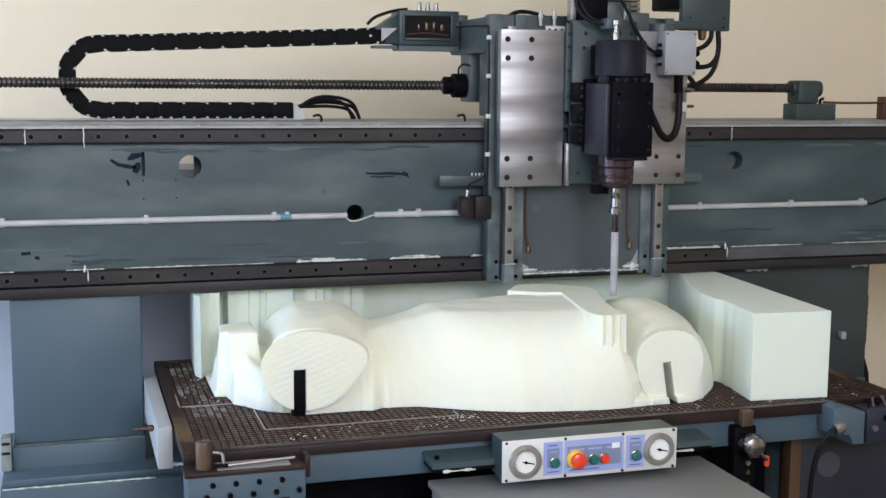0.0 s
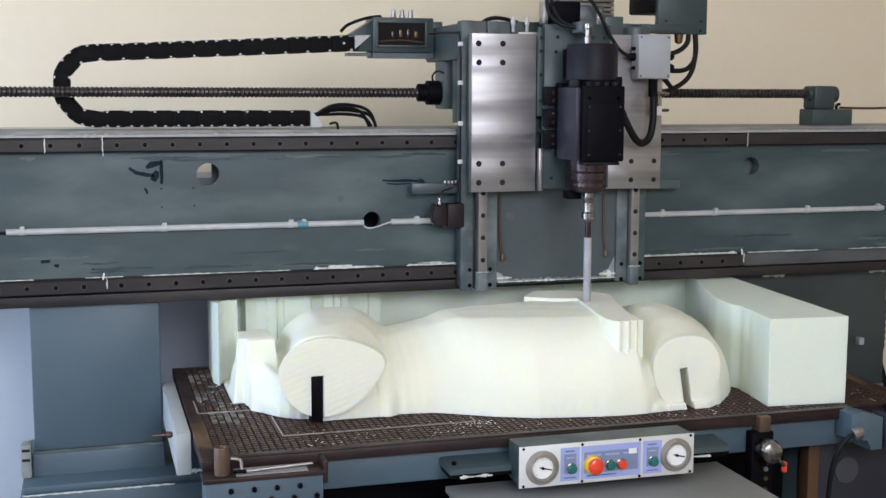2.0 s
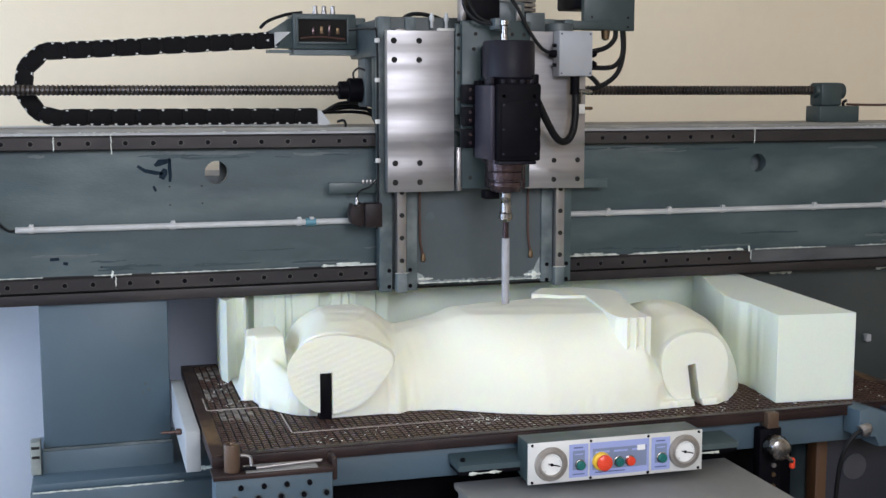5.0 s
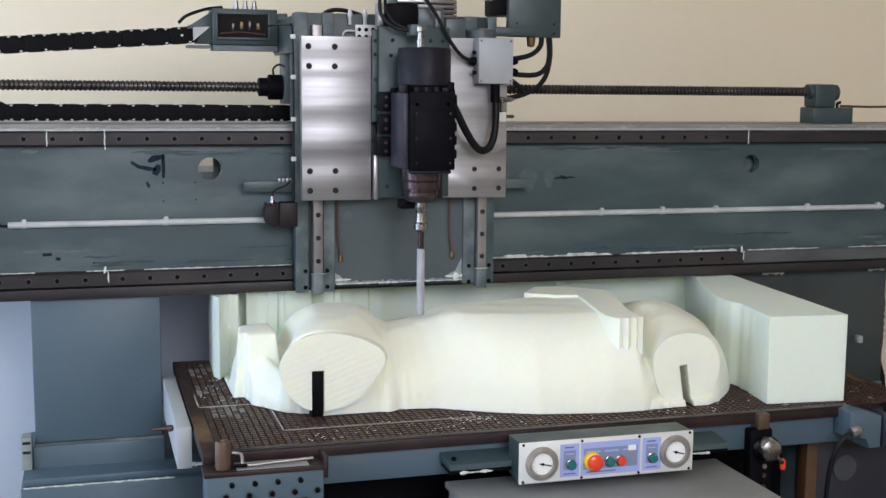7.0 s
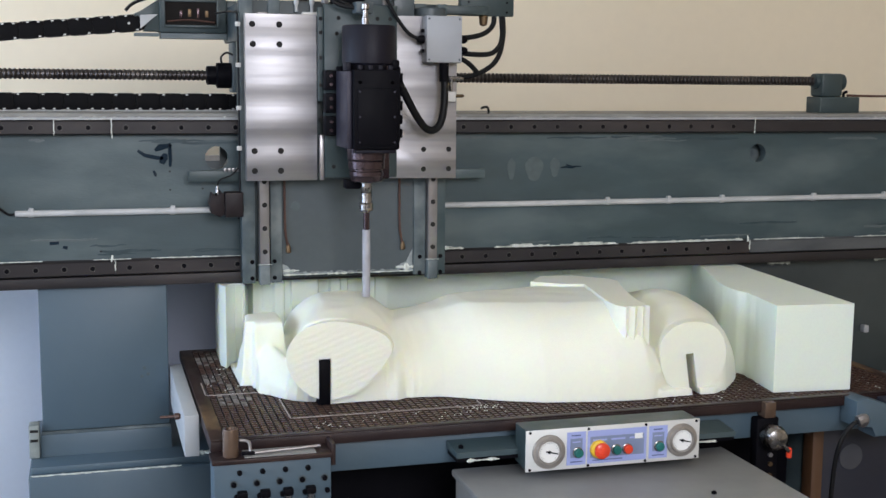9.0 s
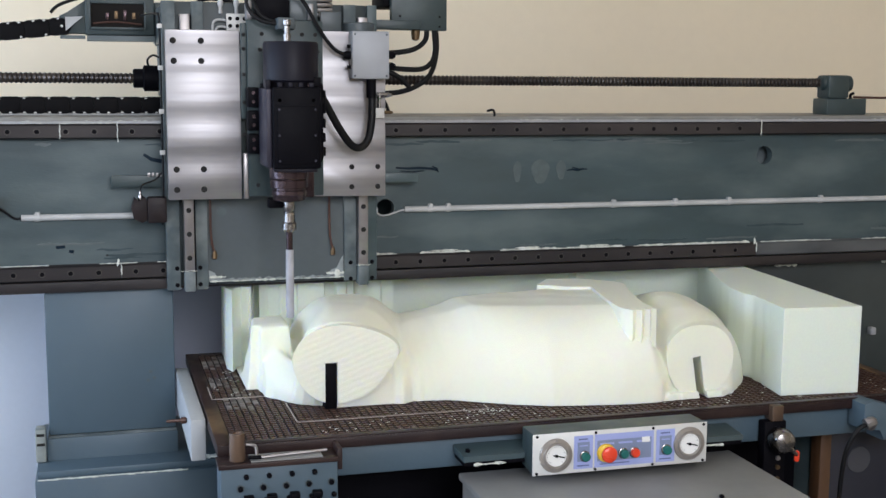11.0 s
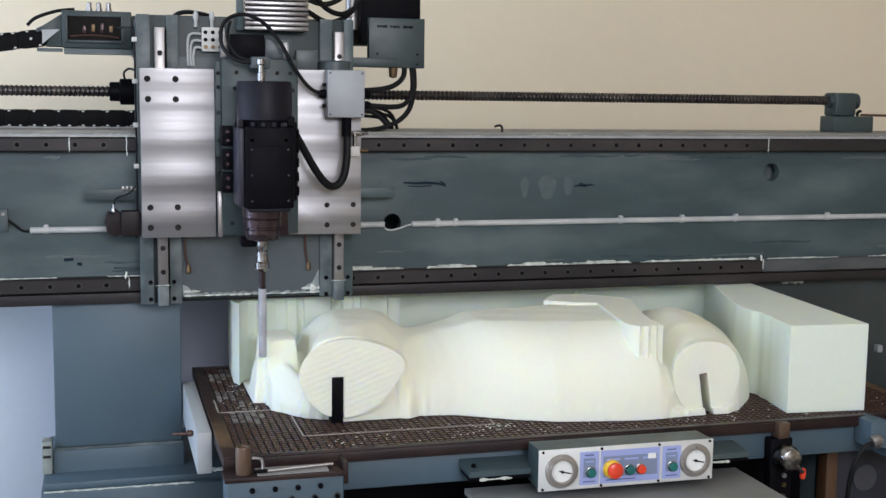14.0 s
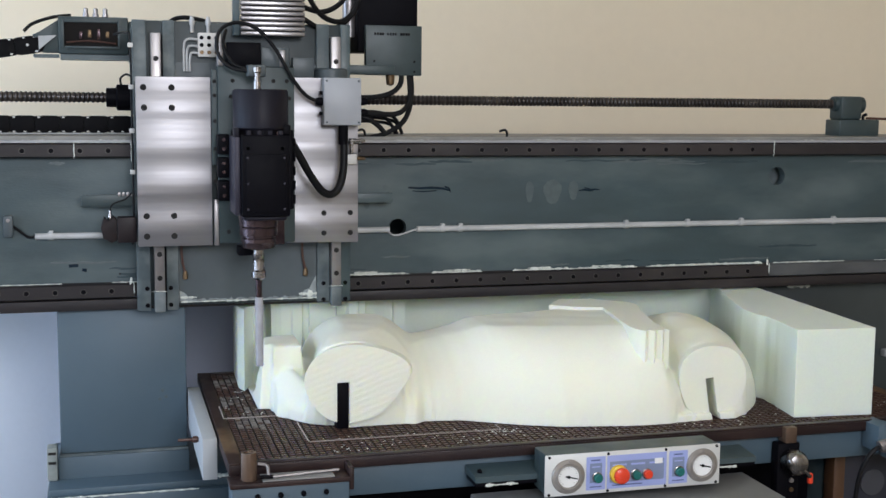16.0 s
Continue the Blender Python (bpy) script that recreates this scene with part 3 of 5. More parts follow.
part("end_cap", turned(bmesh.new(), "x", [(1.786, 0.022), (1.803, 0.022), (1.808, 0.014)], 20, (0, 0.735, 1.52)), TEAL_LIGHT, screw)
part("oil_nipple", tube(bmesh.new(), [(1.80, 0.72, 1.478), (1.80, 0.72, 1.49), (1.81, 0.72, 1.494)], 0.004, 8), BLACK, screw)
part("oil_pipe", tube(bmesh.new(), [(1.81, 0.72, 1.484), (1.9, 0.72, 1.482), (2.0, 0.72, 1.483), (2.2, 0.72, 1.48)], 0.0032, 8), RUST, screw, "thin orange-brown oil pipe")
part("post", B(2.005, 2.03, 0.72, 0.75, 1.4365, 1.50, bevel=0.002), RUST, screw, "rusty pipe bracket")

# ---- vacuum table ----
TX, TY, TZ = 1.565, 0.785, 0.85
table = thing("vacuum_table", "brown gridded phenolic vacuum table on a teal steel bed", "machine table")
part("board", B(0.0, TX, 0.0, TY, 0.826, 0.8462, bevel=0.0015), BOARD, table)
part("groove_bed", B(0.028, TX - 0.028, 0.016, TY - 0.02, 0.8463, 0.8468), GROOVE, table)
for a in ((0.0, 0.028, 0.0, TY), (TX - 0.028, TX, 0.0, TY)):
    part("edge_strip", B(*a, 0.8463, TZ, bevel=0.001), WOOD_EDGE, table, "worn brown border of the table")
for a in ((0.0282, TX - 0.0282, 0.0, 0.016), (0.0282, TX - 0.0282, TY - 0.02, TY)):
    part("edge_strip", B(*a, 0.8463, TZ, bevel=0.001), BOARD, table)
part("apron", B(0.02, TX - 0.02, 0.018, 0.06, 0.765, 0.8255, bevel=0.003), TEAL_BLUE, table)
part("apron", B(0.02, TX - 0.02, TY - 0.06, TY - 0.02, 0.765, 0.8255, bevel=0.003), TEAL_BLUE, table)
for x in (0.02, TX - 0.062):
    part("side_apron", B(x, x + 0.042, 0.0605, TY - 0.0605, 0.765, 0.8255, bevel=0.003), TEAL_BLUE, table)
for x in (0.10, TX - 0.22):
    part("leg", B(x, x + 0.12, 0.14, 0.26, 0, 0.8255, bevel=0.004), TEAL, table)
    part("leg", B(x, x + 0.12, 0.60, 0.72, 0, 0.8255, bevel=0.004), TEAL, table)
# black sheet added to keep the space under the table dark
part("base_panel", B(0.20, TX - 0.20, 0.20, 0.22, 0.0, 0.7645), BLACK, table, "black sheet darkening the space under the table")
part("bed", B(0.0625, TX - 0.0625, 0.0605, TY - 0.0605, 0.79, 0.8255), TEAL, table)


def chalk(x0, x1, y0, y1):
    part("chalk_line", B(min(x0, x1) - 0.0012, max(x0, x1) + 0.0012, min(y0, y1) - 0.0012, max(y0, y1) + 0.0012, TZ - 0.001, TZ + 0.0006), CHALK, table, "thin white line on the table")


chalk(0.022, 0.15, 0.331, 0.331)
chalk(0.022, 0.022, 0.331, 0.44)
chalk(0.168, 0.168, 0.114, 0.265)
chalk(0.168, 0.566, 0.114, 0.114)
chalk(0.566, 0.566, 0.114, 0.15)


# ---- foam ----
def rounded_loop(pts, k=5):
    """A closed smooth line through a few corner points."""
    out, n = [], len(pts)
    for i in range(n):
        p0, p1, p2, p3 = (Vector(pts[(i + d) % n]) for d in (-1, 0, 1, 2))
        for q in range(k):
            u = q / k
            out.append(tuple(0.5 * (2 * p1 + (p2 - p0) * u + (2 * p0 - 5 * p1 + 4 * p2 - p3) * u * u + (3 * p1 - p0 - 3 * p2 + p3) * u ** 3)))
    return out


def smooth_step(lo, hi, v):
    u = np.clip((v - lo) / (hi - lo), 0, 1)
    return u * u * (3 - 2 * u)


def dome(u, power):
    """A rounded shoulder: 0 at u = 1 and beyond, 1 at u = 0."""
    return (1 - np.clip(np.abs(u), 0, 1) ** power) ** (1 / power)


def melt(a, b, k):
    """The higher of two surfaces, with a soft fillet of size k where they meet."""
    h = np.clip(0.5 + 0.5 * (a - b) / k, 0, 1)
    return b + (a - b) * h + k * h * (1 - h)


def figure_height(x, y):
    """Height of the carved surface over the plan: every point is reached by the tool from above."""
    z0 = 0.846

    def along(v, pairs):
        return np.interp(v, [p[0] for p in pairs], [p[1] for p in pairs])
    # line along which the body meets the table, with the tool's flutes
    foot = along(x, [(0.105, 0.392), (0.131, 0.394), (0.134, 0.325), (0.15, 0.284), (0.173, 0.244), (0.20, 0.217), (0.225, 0.203), (0.265, 0.199), (0.326, 0.201), (0.40, 0.199), (0.456, 0.206), (0.51, 0.199), (0.574, 0.161),
                     (0.626, 0.131), (0.702, 0.099), (0.796, 0.081), (0.856, 0.072), (0.92, 0.071), (1.0, 0.076), (1.085, 0.077), (1.121, 0.104), (1.185, 0.178), (1.236, 0.256), (1.28, 0.34), (1.30, 0.42)])
    flute = 0.0028 * np.abs(np.sin(x * 230 + 2 * np.sin(x * 61))) * (smooth_step(0.27, 0.31, x) - smooth_step(0.44, 0.50, x) + smooth_step(0.93, 0.98, x) - smooth_step(1.1, 1.13, x))
    foot = foot + flute - 0.007 * np.exp(-((x - 0.405) / 0.011) ** 2) + 0.006 * np.exp(-((x - 0.43) / 0.010) ** 2)
    # torso: a rounded flank, a flat top near the block's own surface, and a fall to the back
    top = along(x, [(0.36, 0.94), (0.42, 0.985), (0.46, 1.001), (0.50, 1.008), (0.54, 1.018), (0.565, 1.030), (0.585, 1.0355), (0.925, 1.0355), (0.945, 0.985), (0.965, 0.95), (0.985, 0.925), (1.0, 0.91), (1.05, 0.88)])
    shelf = along(x, [(0.40, 0.37), (0.50, 0.37), (0.56, 0.325), (0.61, 0.29), (0.74, 0.279), (0.80, 0.268), (0.88, 0.25), (0.95, 0.23), (1.0, 0.20)])
    ridge = along(x, [(0.40, 0.42), (0.50, 0.40), (0.56, 0.395), (0.60, 0.40), (0.70, 0.415), (0.80, 0.44), (0.9, 0.50), (1.0, 0.50)])
    apex = shelf + 0.05
    front = dome((apex - y) / np.maximum(apex - foot, 0.02) * (y < apex), 2.3)
    back = 1 - 0.55 * np.clip((y - ridge) / 0.17, 0, 1) ** 1.7
    torso = z0 + np.minimum((top + 0.0075 - z0) * front, top - z0) * back
    torso = np.where(y < foot + 0.021 * smooth_step(0.93, 0.975, x), z0 - 0.01, torso)
    torso = np.where((x < 0.36) | (x > 1.05), z0 - 0.01, torso)
    # near haunch
    left = along(y, [(0.19, 0.168), (0.30, 0.20), (0.35, 0.216), (0.42, 0.214), (0.5, 0.205), (0.60, 0.21)])
    right = along(y, [(0.19, 0.378), (0.24, 0.40), (0.30, 0.435), (0.40, 0.47), (0.5, 0.49), (0.6, 0.49)])
    mid = left + 0.48 * (right - left)
    u = np.where(x < mid, (mid - x) / (mid - left), (x - mid) / (right - mid))
    crest = along(y, [(0.19, 1.024), (0.21, 1.029), (0.25, 1.036), (0.30, 1.042), (0.40, 1.046), (0.47, 1.041), (0.52, 1.02), (0.58, 0.98), (0.62, 0.93)])
    haunch = z0 + (crest - z0) * np.where(x < mid, dome(u, 3.0), dome(u, 2.3))
    haunch = np.minimum(haunch, 1.0385)
    haunch = np.where(y < 0.200 + flute, z0 - 0.01, haunch)
    # far shoulder, sloping away to its outer side
    c2 = along(y, [(0.09, 1.035), (0.2, 1.04), (0.3, 1.05), (0.4, 1.08), (0.5, 1.11), (0.6, 1.13)])
    l2 = along(y, [(0.09, 0.078), (0.13, 0.084), (0.2, 0.085), (0.3, 0.085), (0.4, 0.10), (0.6, 0.12)])
    r2 = along(y, [(0.09, 0.076), (0.11, 0.100), (0.15, 0.135), (0.2, 0.163), (0.3, 0.20), (0.4, 0.23), (0.5, 0.22), (0.6, 0.19)])
    t2 = along(y, [(0.09, 0.99), (0.13, 1.008), (0.2, 1.027), (0.3, 1.036), (0.36, 1.034), (0.4, 1.026), (0.5, 1.004), (0.6, 0.965)])
    p2 = along(y, [(0.09, 2.2), (0.2, 2.0), (0.3, 1.7), (0.6, 1.7)])
    u2 = np.where(x < c2, (c2 - x) / l2, (x - c2) / r2)
    shoulder = z0 + (t2 - z0) * np.where(x < c2, dome(u2, 2.6), dome(u2, p2))
    shoulder = np.where(y < 0.098, z0 - 0.01, shoulder)
    skirt = np.where((x > 0.95) & (x < 1.115), 0.8645, z0 - 0.01)
    # the small head-like lump, its lower jaw and the narrow stub beside it
    inside = smooth_step(0.104, 0.116, x + 0.12 * (0.40 - y)) * (1 - smooth_step(0.193, 0.203, x)) * smooth_step(0.362, 0.372, y + 0.10 * (x - 0.15)) * (1 - smooth_step(0.47, 0.53, y))
    lump = z0 + (0.996 + 0.05 * (x - 0.15) - 0.12 * np.clip(0.135 - x, 0, 1) - 0.22 * np.clip(0.395 - y, 0, 1) - z0) * inside
    jaw_top = 0.934 - 0.22 * np.clip(0.37 - y, 0, 1) + 0.012 * np.sin(x * 95 + y * 30) - 0.35 * np.clip(0.135 - x, 0, 1)
    jaw_in = smooth_step(0.0, 0.012, x - 0.103) * (1 - smooth_step(0.215, 0.25, x)) * (1 - smooth_step(0.46, 0.56, y))
    jaw = z0 + (jaw_top - z0) * jaw_in * dome((foot + 0.07 - y) / 0.07 * (y < foot + 0.07), 2.2)
    # valley floors between the swellings
    floor_in = smooth_step(0.20, 0.24, x) * (1 - smooth_step(1.16, 1.25, x)) * (1 - smooth_step(0.54, 0.62, y)) * smooth_step(0.02, 0.05, y - foot)
    valley = z0 + 0.075 * floor_in
    h = melt(torso, haunch, 0.035)
    h = np.maximum(melt(h, shoulder, 0.012), skirt)
    h = melt(h, valley, 0.02)
    h = np.maximum(melt(h, jaw, 0.008), lump)
    # shallow unevenness from hand sanding
    h = h + 0.0011 * np.sin(x * 41 + 3 * np.sin(y * 17)) * np.sin(y * 37 + 2 * np.sin(x * 13)) * (h > 0.87)
    h = np.minimum(h, 1.0415)
    return np.where((y < foot) | (x < 0.104) | (x > 1.30) | (y > 0.625), 0.843, np.maximum(h, 0.843))


def foam_figure():
    """A reclining carved body, milled from the block from above; its limbs end in flat sawn faces."""
    xs, ys = np.arange(0.092, 1.318, 0.004), np.arange(0.056, 0.644, 0.004)
    gx, gy = np.meshgrid(xs, ys, indexing="ij")
    gz = figure_height(gx, gy)
    nx_, ny_ = gx.shape
    top = np.stack([gx, gy, gz], -1).reshape(-1, 3)
    low = np.stack([gx, gy, np.full_like(gx, 0.834)], -1).reshape(-1, 3)
    n = nx_ * ny_
    faces = []
    for i in range(nx_ - 1):
        for j in range(ny_ - 1):
            a = i * ny_ + j
            faces.append((a, a + ny_, a + ny_ + 1, a + 1))
            faces.append((n + a, n + a + 1, n + a + ny_ + 1, n + a + ny_))
    rim = [i * ny_ for i in range(nx_)] + [(nx_ - 1) * ny_ + j for j in range(1, ny_)] + [i * ny_ + ny_ - 1 for i in range(nx_ - 2, -1, -1)] + list(range(ny_ - 2, 0, -1))
    for a, b in zip(rim, rim[1:] + rim[:1]):
        faces.append((a, n + a, n + b, b))
    me = bpy.data.meshes.new("surface")
    me.from_pydata(np.concatenate([top, low]).tolist(), [], faces)
    bm = bmesh.new()
    bm.from_mesh(me)
    bpy.data.meshes.remove(me)
    # flat sawn limb ends, and the tongue left standing at the block's own surface with its fluted front
    near_limb = prism(bmesh.new(), rounded_loop([(0.170, 0.955), (0.186, 0.995), (0.222, 1.019), (0.274, 1.026), (0.332, 1.014), (0.376, 0.992), (0.392, 0.968), (0.383, 0.943), (0.344, 0.894), (0.312, 0.872), (0.267, 0.863), (0.222, 0.873), (0.186, 0.908)]), "y", 0.184, 0.212, 0.002)
    far_limb = prism(bmesh.new(), [(1.0335 + (x - 1.0495) * 0.915, z + 0.006) for x, z in rounded_loop([(0.963, 0.938), (0.972, 0.972), (1.005, 0.996), (1.052, 1.002), (1.098, 0.992), (1.127, 0.962), (1.135, 0.925), (1.124, 0.888), (1.098, 0.862), (1.05, 0.853), (1.0, 0.858), (0.972, 0.893)])], "y", 0.089, 0.16, 0.002)
    for b_, y0, k in ((near_limb, 0.184, 0.35), (far_limb, 0.089, 0.36)):
        for v in b_.verts:
            v.co.x += k * (v.co.y - y0)
    tongue = prism(bmesh.new(), [(0.80, 0.47), (0.853, 0.545), (0.93, 0.535), (1.004, 0.469), (1.009, 0.433), (0.984, 0.355), (0.957, 0.25), (0.944, 0.19), (0.939, 0.113), (0.931, 0.121), (0.922, 0.110), (0.913, 0.119), (0.903, 0.1085), (0.893, 0.118),
                                 (0.884, 0.112), (0.874, 0.128), (0.870, 0.15), (0.873, 0.185), (0.880, 0.23), (0.888, 0.275), (0.899, 0.33), (0.905, 0.37), (0.914, 0.412), (0.86, 0.425)], "z", 0.92, 1.0425)
    slots = [B(0.2375, 0.2635, 0.15, 0.38, 0.84, 0.949), box(bmesh.new(), -0.0095, 0.0095, -0.06, 0.2, -0.05, 0.092)]
    bmesh.ops.transform(slots[1], matrix=pose(1.039, 0.09, 0.848, 0, -9, 0), verts=slots[1].verts[:])
    slots.append(B(0, 1.4, 0, 0.9, 0.7, 0.8506))
    me = evaluated_mesh("foam_figure", bm, FOAM, slots, voxel=0.004, smooth_rounds=4, smooth=40, adders=(near_limb, far_limb, tongue))
    # the haunch curls under towards the table
    for v in me.vertices:
        if v.co.x < 0.25 and v.co.z < 0.905 and 0.187 < v.co.y < 0.40 and v.co.x > 0.133:
            k = ((0.905 - v.co.z) / 0.055) ** 2 * 0.026 * min(1, (v.co.x - 0.133) / 0.02) * min(1, max(0, 0.262 - v.co.x) / 0.03)
            v.co.y += k
    me.materials.append(FOAM_SAWN)
    for p in me.polygons:
        if p.normal.y < -0.99 and abs(p.center.y - 0.184) < 0.002:
            p.material_index = 1
    return tagged(new("foam_figure", me), "carved pale green foam figure lying on the table", "foam sculpture")


foam_figure()
# plain black bar filling the front of the near limb's slot
bar = thing("slot_bar", "black bar filling the foam figure's slot", "clamp bar")
part("bar", B(0.2385, 0.2630, 0.192, 0.232, TZ + 0.0006, 0.9475, bevel=0.0012), BLACK, bar)


def foam_stock():
    """What is left of the block round the figure: a back wall, one end, and a tall block."""
    rw = random.Random(11)
    pts = [(1.389, 0.036), (1.437, 0.64), (1.45, 0.775), (0.088, 0.775), (0.082, 0.60), (0.092, 0.566), (0.104, 0.60), (0.118, 0.612), (0.134, 0.604), (0.141, 0.606), (0.143, 0.70), (0.160, 0.715)]
    x, y = 0.165, 0.66
    while x < 1.33:
        base = 0.648 if x < 0.30 else (0.668 if x < 0.42 else (0.69 if x < 0.5 else (0.748 if x < 1.0 else 0.735)))
        rough = 1.0 if x < 0.5 else 0.15
        y = base + rw.uniform(-0.009, 0.009) * rough
        w = rw.uniform(0.012, 0.038) / math.sqrt(rough)
        pts += [(x, y), (x + w * 0.8, y + rw.uniform(-0.003, 0.003) * rough)]
        x += w
    side = [(1.335, 0.64), (1.31, 0.57), (1.285, 0.50), (1.262, 0.43), (1.245, 0.375), (1.228, 0.32), (1.222, 0.26), (1.229, 0.21), (1.224, 0.16), (1.214, 0.11)]
    for a, b in zip(side, side[1:]):
        for k in range(4):
            u = k / 4
            pts.append((a[0] + (b[0] - a[0]) * u + rw.uniform(-0.0022, 0.0022), a[1] + (b[1] - a[1]) * u))
    pts.append((1.2085, 0.052))
    bm = bmesh.new()
    prism(bm, pts, "z", TZ + 0.0006, 1.042)
    ob = new("foam_block", mesh_of("foam_block", bm, FOAM_STOCK, 30))
    return tagged(ob, "remaining pale green foam block with milled inner walls", "foam block")


foam_stock()

# ---- carriage riding on the beam ----
carriage = thing("machine_carriage", "teal machine carriage with steel slides riding on the beam", "machine carriage")
DARK_TEAL = mat("dark_teal_paint", (0.028, 0.040, 0.044), 0.45, grain=0.3, scale=20, stain=0.5, stain_scale=7, stain_colour=(0.065, 0.082, 0.085))
base = part("back_plate", B(-0.128, 0.352, 0.562, 0.590, 1.058, 1.69, bevel=0.003), DARK_TEAL, carriage)
part("side_cheek", B(-0.1285, -0.099, 0.548, 0.5615, 1.05, 1.69, bevel=0.002), TEAL_DUSTY, carriage, "dusty grey-teal edge of the carriage")
part("side_cheek", B(-0.064, -0.038, 0.548, 0.5615, 1.05, 1.69, bevel=0.002), TEAL_DUSTY, carriage)
part("side_cheek", B(0.275, 0.304, 0.548, 0.5615, 1.057, 1.69, bevel=0.002), TEAL_DUSTY, carriage)
part("side_cheek", B(0.330, 0.3525, 0.548, 0.5615, 1.057, 1.69, bevel=0.002), TEAL, carriage)
part("recess_panel", B(-0.0375, 0.2745, 0.556, 0.5618, 1.064, 1.60), RECESS, carriage, "dark grey recessed panel with a dusty lower edge")
dust_ridge(carriage, -0.03, 0.28, 0.555, 1.066, 0.006, gaps=0.5)
dust_ridge(carriage, 0.235, 0.28, 0.554, 1.076, 0.014, depth=0.004, gaps=0.9)
dust_ridge(carriage, -0.03, 0.0, 0.554, 1.076, 0.010, depth=0.004, gaps=0.9)
part("smudge", turn_y(-0.005, 1.225, 0.011, 0.5545, 0.557, 14), SMUDGE, carriage)
PALE_EDGE = mat("chipped_filler", (0.33, 0.36, 0.36), 0.7, grain=0.4, scale=60, stain=0.6, stain_scale=25, stain_colour=(0.16, 0.18, 0.185))
for k in range(9):
    x = -0.03 + k * 0.034
    pts = [(x + 0.042 * q / 6, 1.0675 + rs.uniform(-0.0015, 0.0025)) for q in range(7)]
    bm = bmesh.new()
    w = [rs.uniform(0.0012, 0.0045) for q in pts]
    prism(bm, [(a, b + c) for (a, b), c in zip(pts, w)] + [(a, b - 0.003) for a, b in pts[::-1]], "y", 0.5548, 0.5565)
    part("chipped_edge", bm, PALE_EDGE, carriage, "pale chipped edge of the panel")
for pts in ([(0.232, 1.068), (0.246, 1.084), (0.258, 1.088), (0.266, 1.104), (0.2735, 1.118), (0.2735, 1.068)], [(-0.036, 1.068), (-0.036, 1.092), (-0.024, 1.086), (-0.014, 1.074), (-0.004, 1.068)]):
    part("chipped_edge", prism(bmesh.new(), pts, "y", 0.5550, 0.5566), PALE_EDGE, carriage)
for x0 in (-0.0905, 0.3055):
    r = part("slide_rail", B(x0, x0 + 0.022, 0.530, 0.5618, 1.095, 1.662, bevel=0.002), STEEL, carriage, "bright worn steel vertical slide rail")
    z = 1.125
    while z < 1.66:
        part("bolt_hole", turn_y(x0 + 0.011, z, 0.0058, 0.5292, 0.5305, 12), GROOVE, r)
        z += 0.0535
    part("rail_stop", B(x0 - 0.001, x0 + 0.023, 0.528, 0.5618, 1.049, 1.0945, bevel=0.002), TEAL_DUSTY, carriage, "pale dusty stop block under the slide rail")
    dust_ridge(carriage, x0 - 0.004, x0 + 0.026, 0.528, 1.096, 0.0035, step=0.004, depth=0.003, gaps=0.9)
    for dz in (1.062, 1.10):
        for dx in (-0.016, 0.035):
            part("bolt", turn_y(x0 + dx, dz, 0.005, 0.5465, 0.5495, 12), BLACK, carriage)
    # black strip draws the shadow between the rail and the panel
    part("shadow_gap", B(x0 + 0.0222, x0 + 0.026, 0.55, 0.5618, 1.06, 1.66), BLACK, carriage, "dark strip standing for the shadow beside the slide rail")
for x in (-0.028, 0.243):
    h = part("oil_hose", tube(bmesh.new(), [(x - 0.003, 0.55, 1.40), (x - 0.003, 0.549, 1.25), (x - 0.002, 0.548, 1.17), (x + 0.004, 0.548, 1.135)], 0.0028, 8), RUST, carriage, "thin rusty brown oil hose")
    part("fitting", turned(bmesh.new(), "z", [(1.118, 0.0035), (1.12, 0.006), (1.128, 0.006), (1.138, 0.0035)], 10, (x + 0.005, 0.549, 0)), BRASS, h)
part("bridge_plate", B(-0.128, 0.352, 0.5905, 0.86, 1.60, 1.685, bevel=0.003), DARK_TEAL, carriage)
part("side_plate", B(-0.127, -0.105, 0.5905, 0.63, 1.45, 1.5995, bevel=0.003), TEAL_LIGHT, carriage)
part("nut_bracket", B(-0.127, -0.09, 0.70, 0.78, 1.482, 1.5995, bevel=0.003), RECESS, carriage)
part("side_plate", B(0.33, 0.351, 0.5905, 0.80, 1.45, 1.5995, bevel=0.003), TEAL, carriage)
bm = turned(bmesh.new(), "x", [(-0.185, 0.019), (-0.183, 0.022), (-0.163, 0.022), (-0.16, 0.030), (-0.128, 0.030)], 24, (0, 0.74, 1.522))
part("screw_nut", bm, BLACK, carriage, "black nut housing round the screw")
part("screw_nut", turned(bmesh.new(), "x", [(0.351, 0.024), (0.372, 0.024), (0.378, 0.017)], 20, (0, 0.74, 1.522)), BLACK, carriage)
part("wire", tube(bmesh.new(), [(-0.150, 0.72, 1.55), (-0.152, 0.715, 1.565), (-0.14, 0.71, 1.575), (-0.127, 0.70, 1.57)], 0.0025, 8), RUBBER, carriage)
# bundled wire with white clips along the plate's edge
w = part("edge_wire", tube(bmesh.new(), [(-0.165, 0.70, 1.665), (-0.14, 0.57, 1.662), (-0.133, 0.545, 1.64), (-0.132, 0.545, 1.45), (-0.133, 0.545, 1.25), (-0.136, 0.55, 1.20)], 0.0024, 8), RUBBER, carriage)
for z in (1.635, 1.545, 1.45, 1.36):
    part("clip", B(-0.138, -0.127, 0.541, 0.549, z - 0.005, z + 0.005, bevel=0.001), PIN, w)
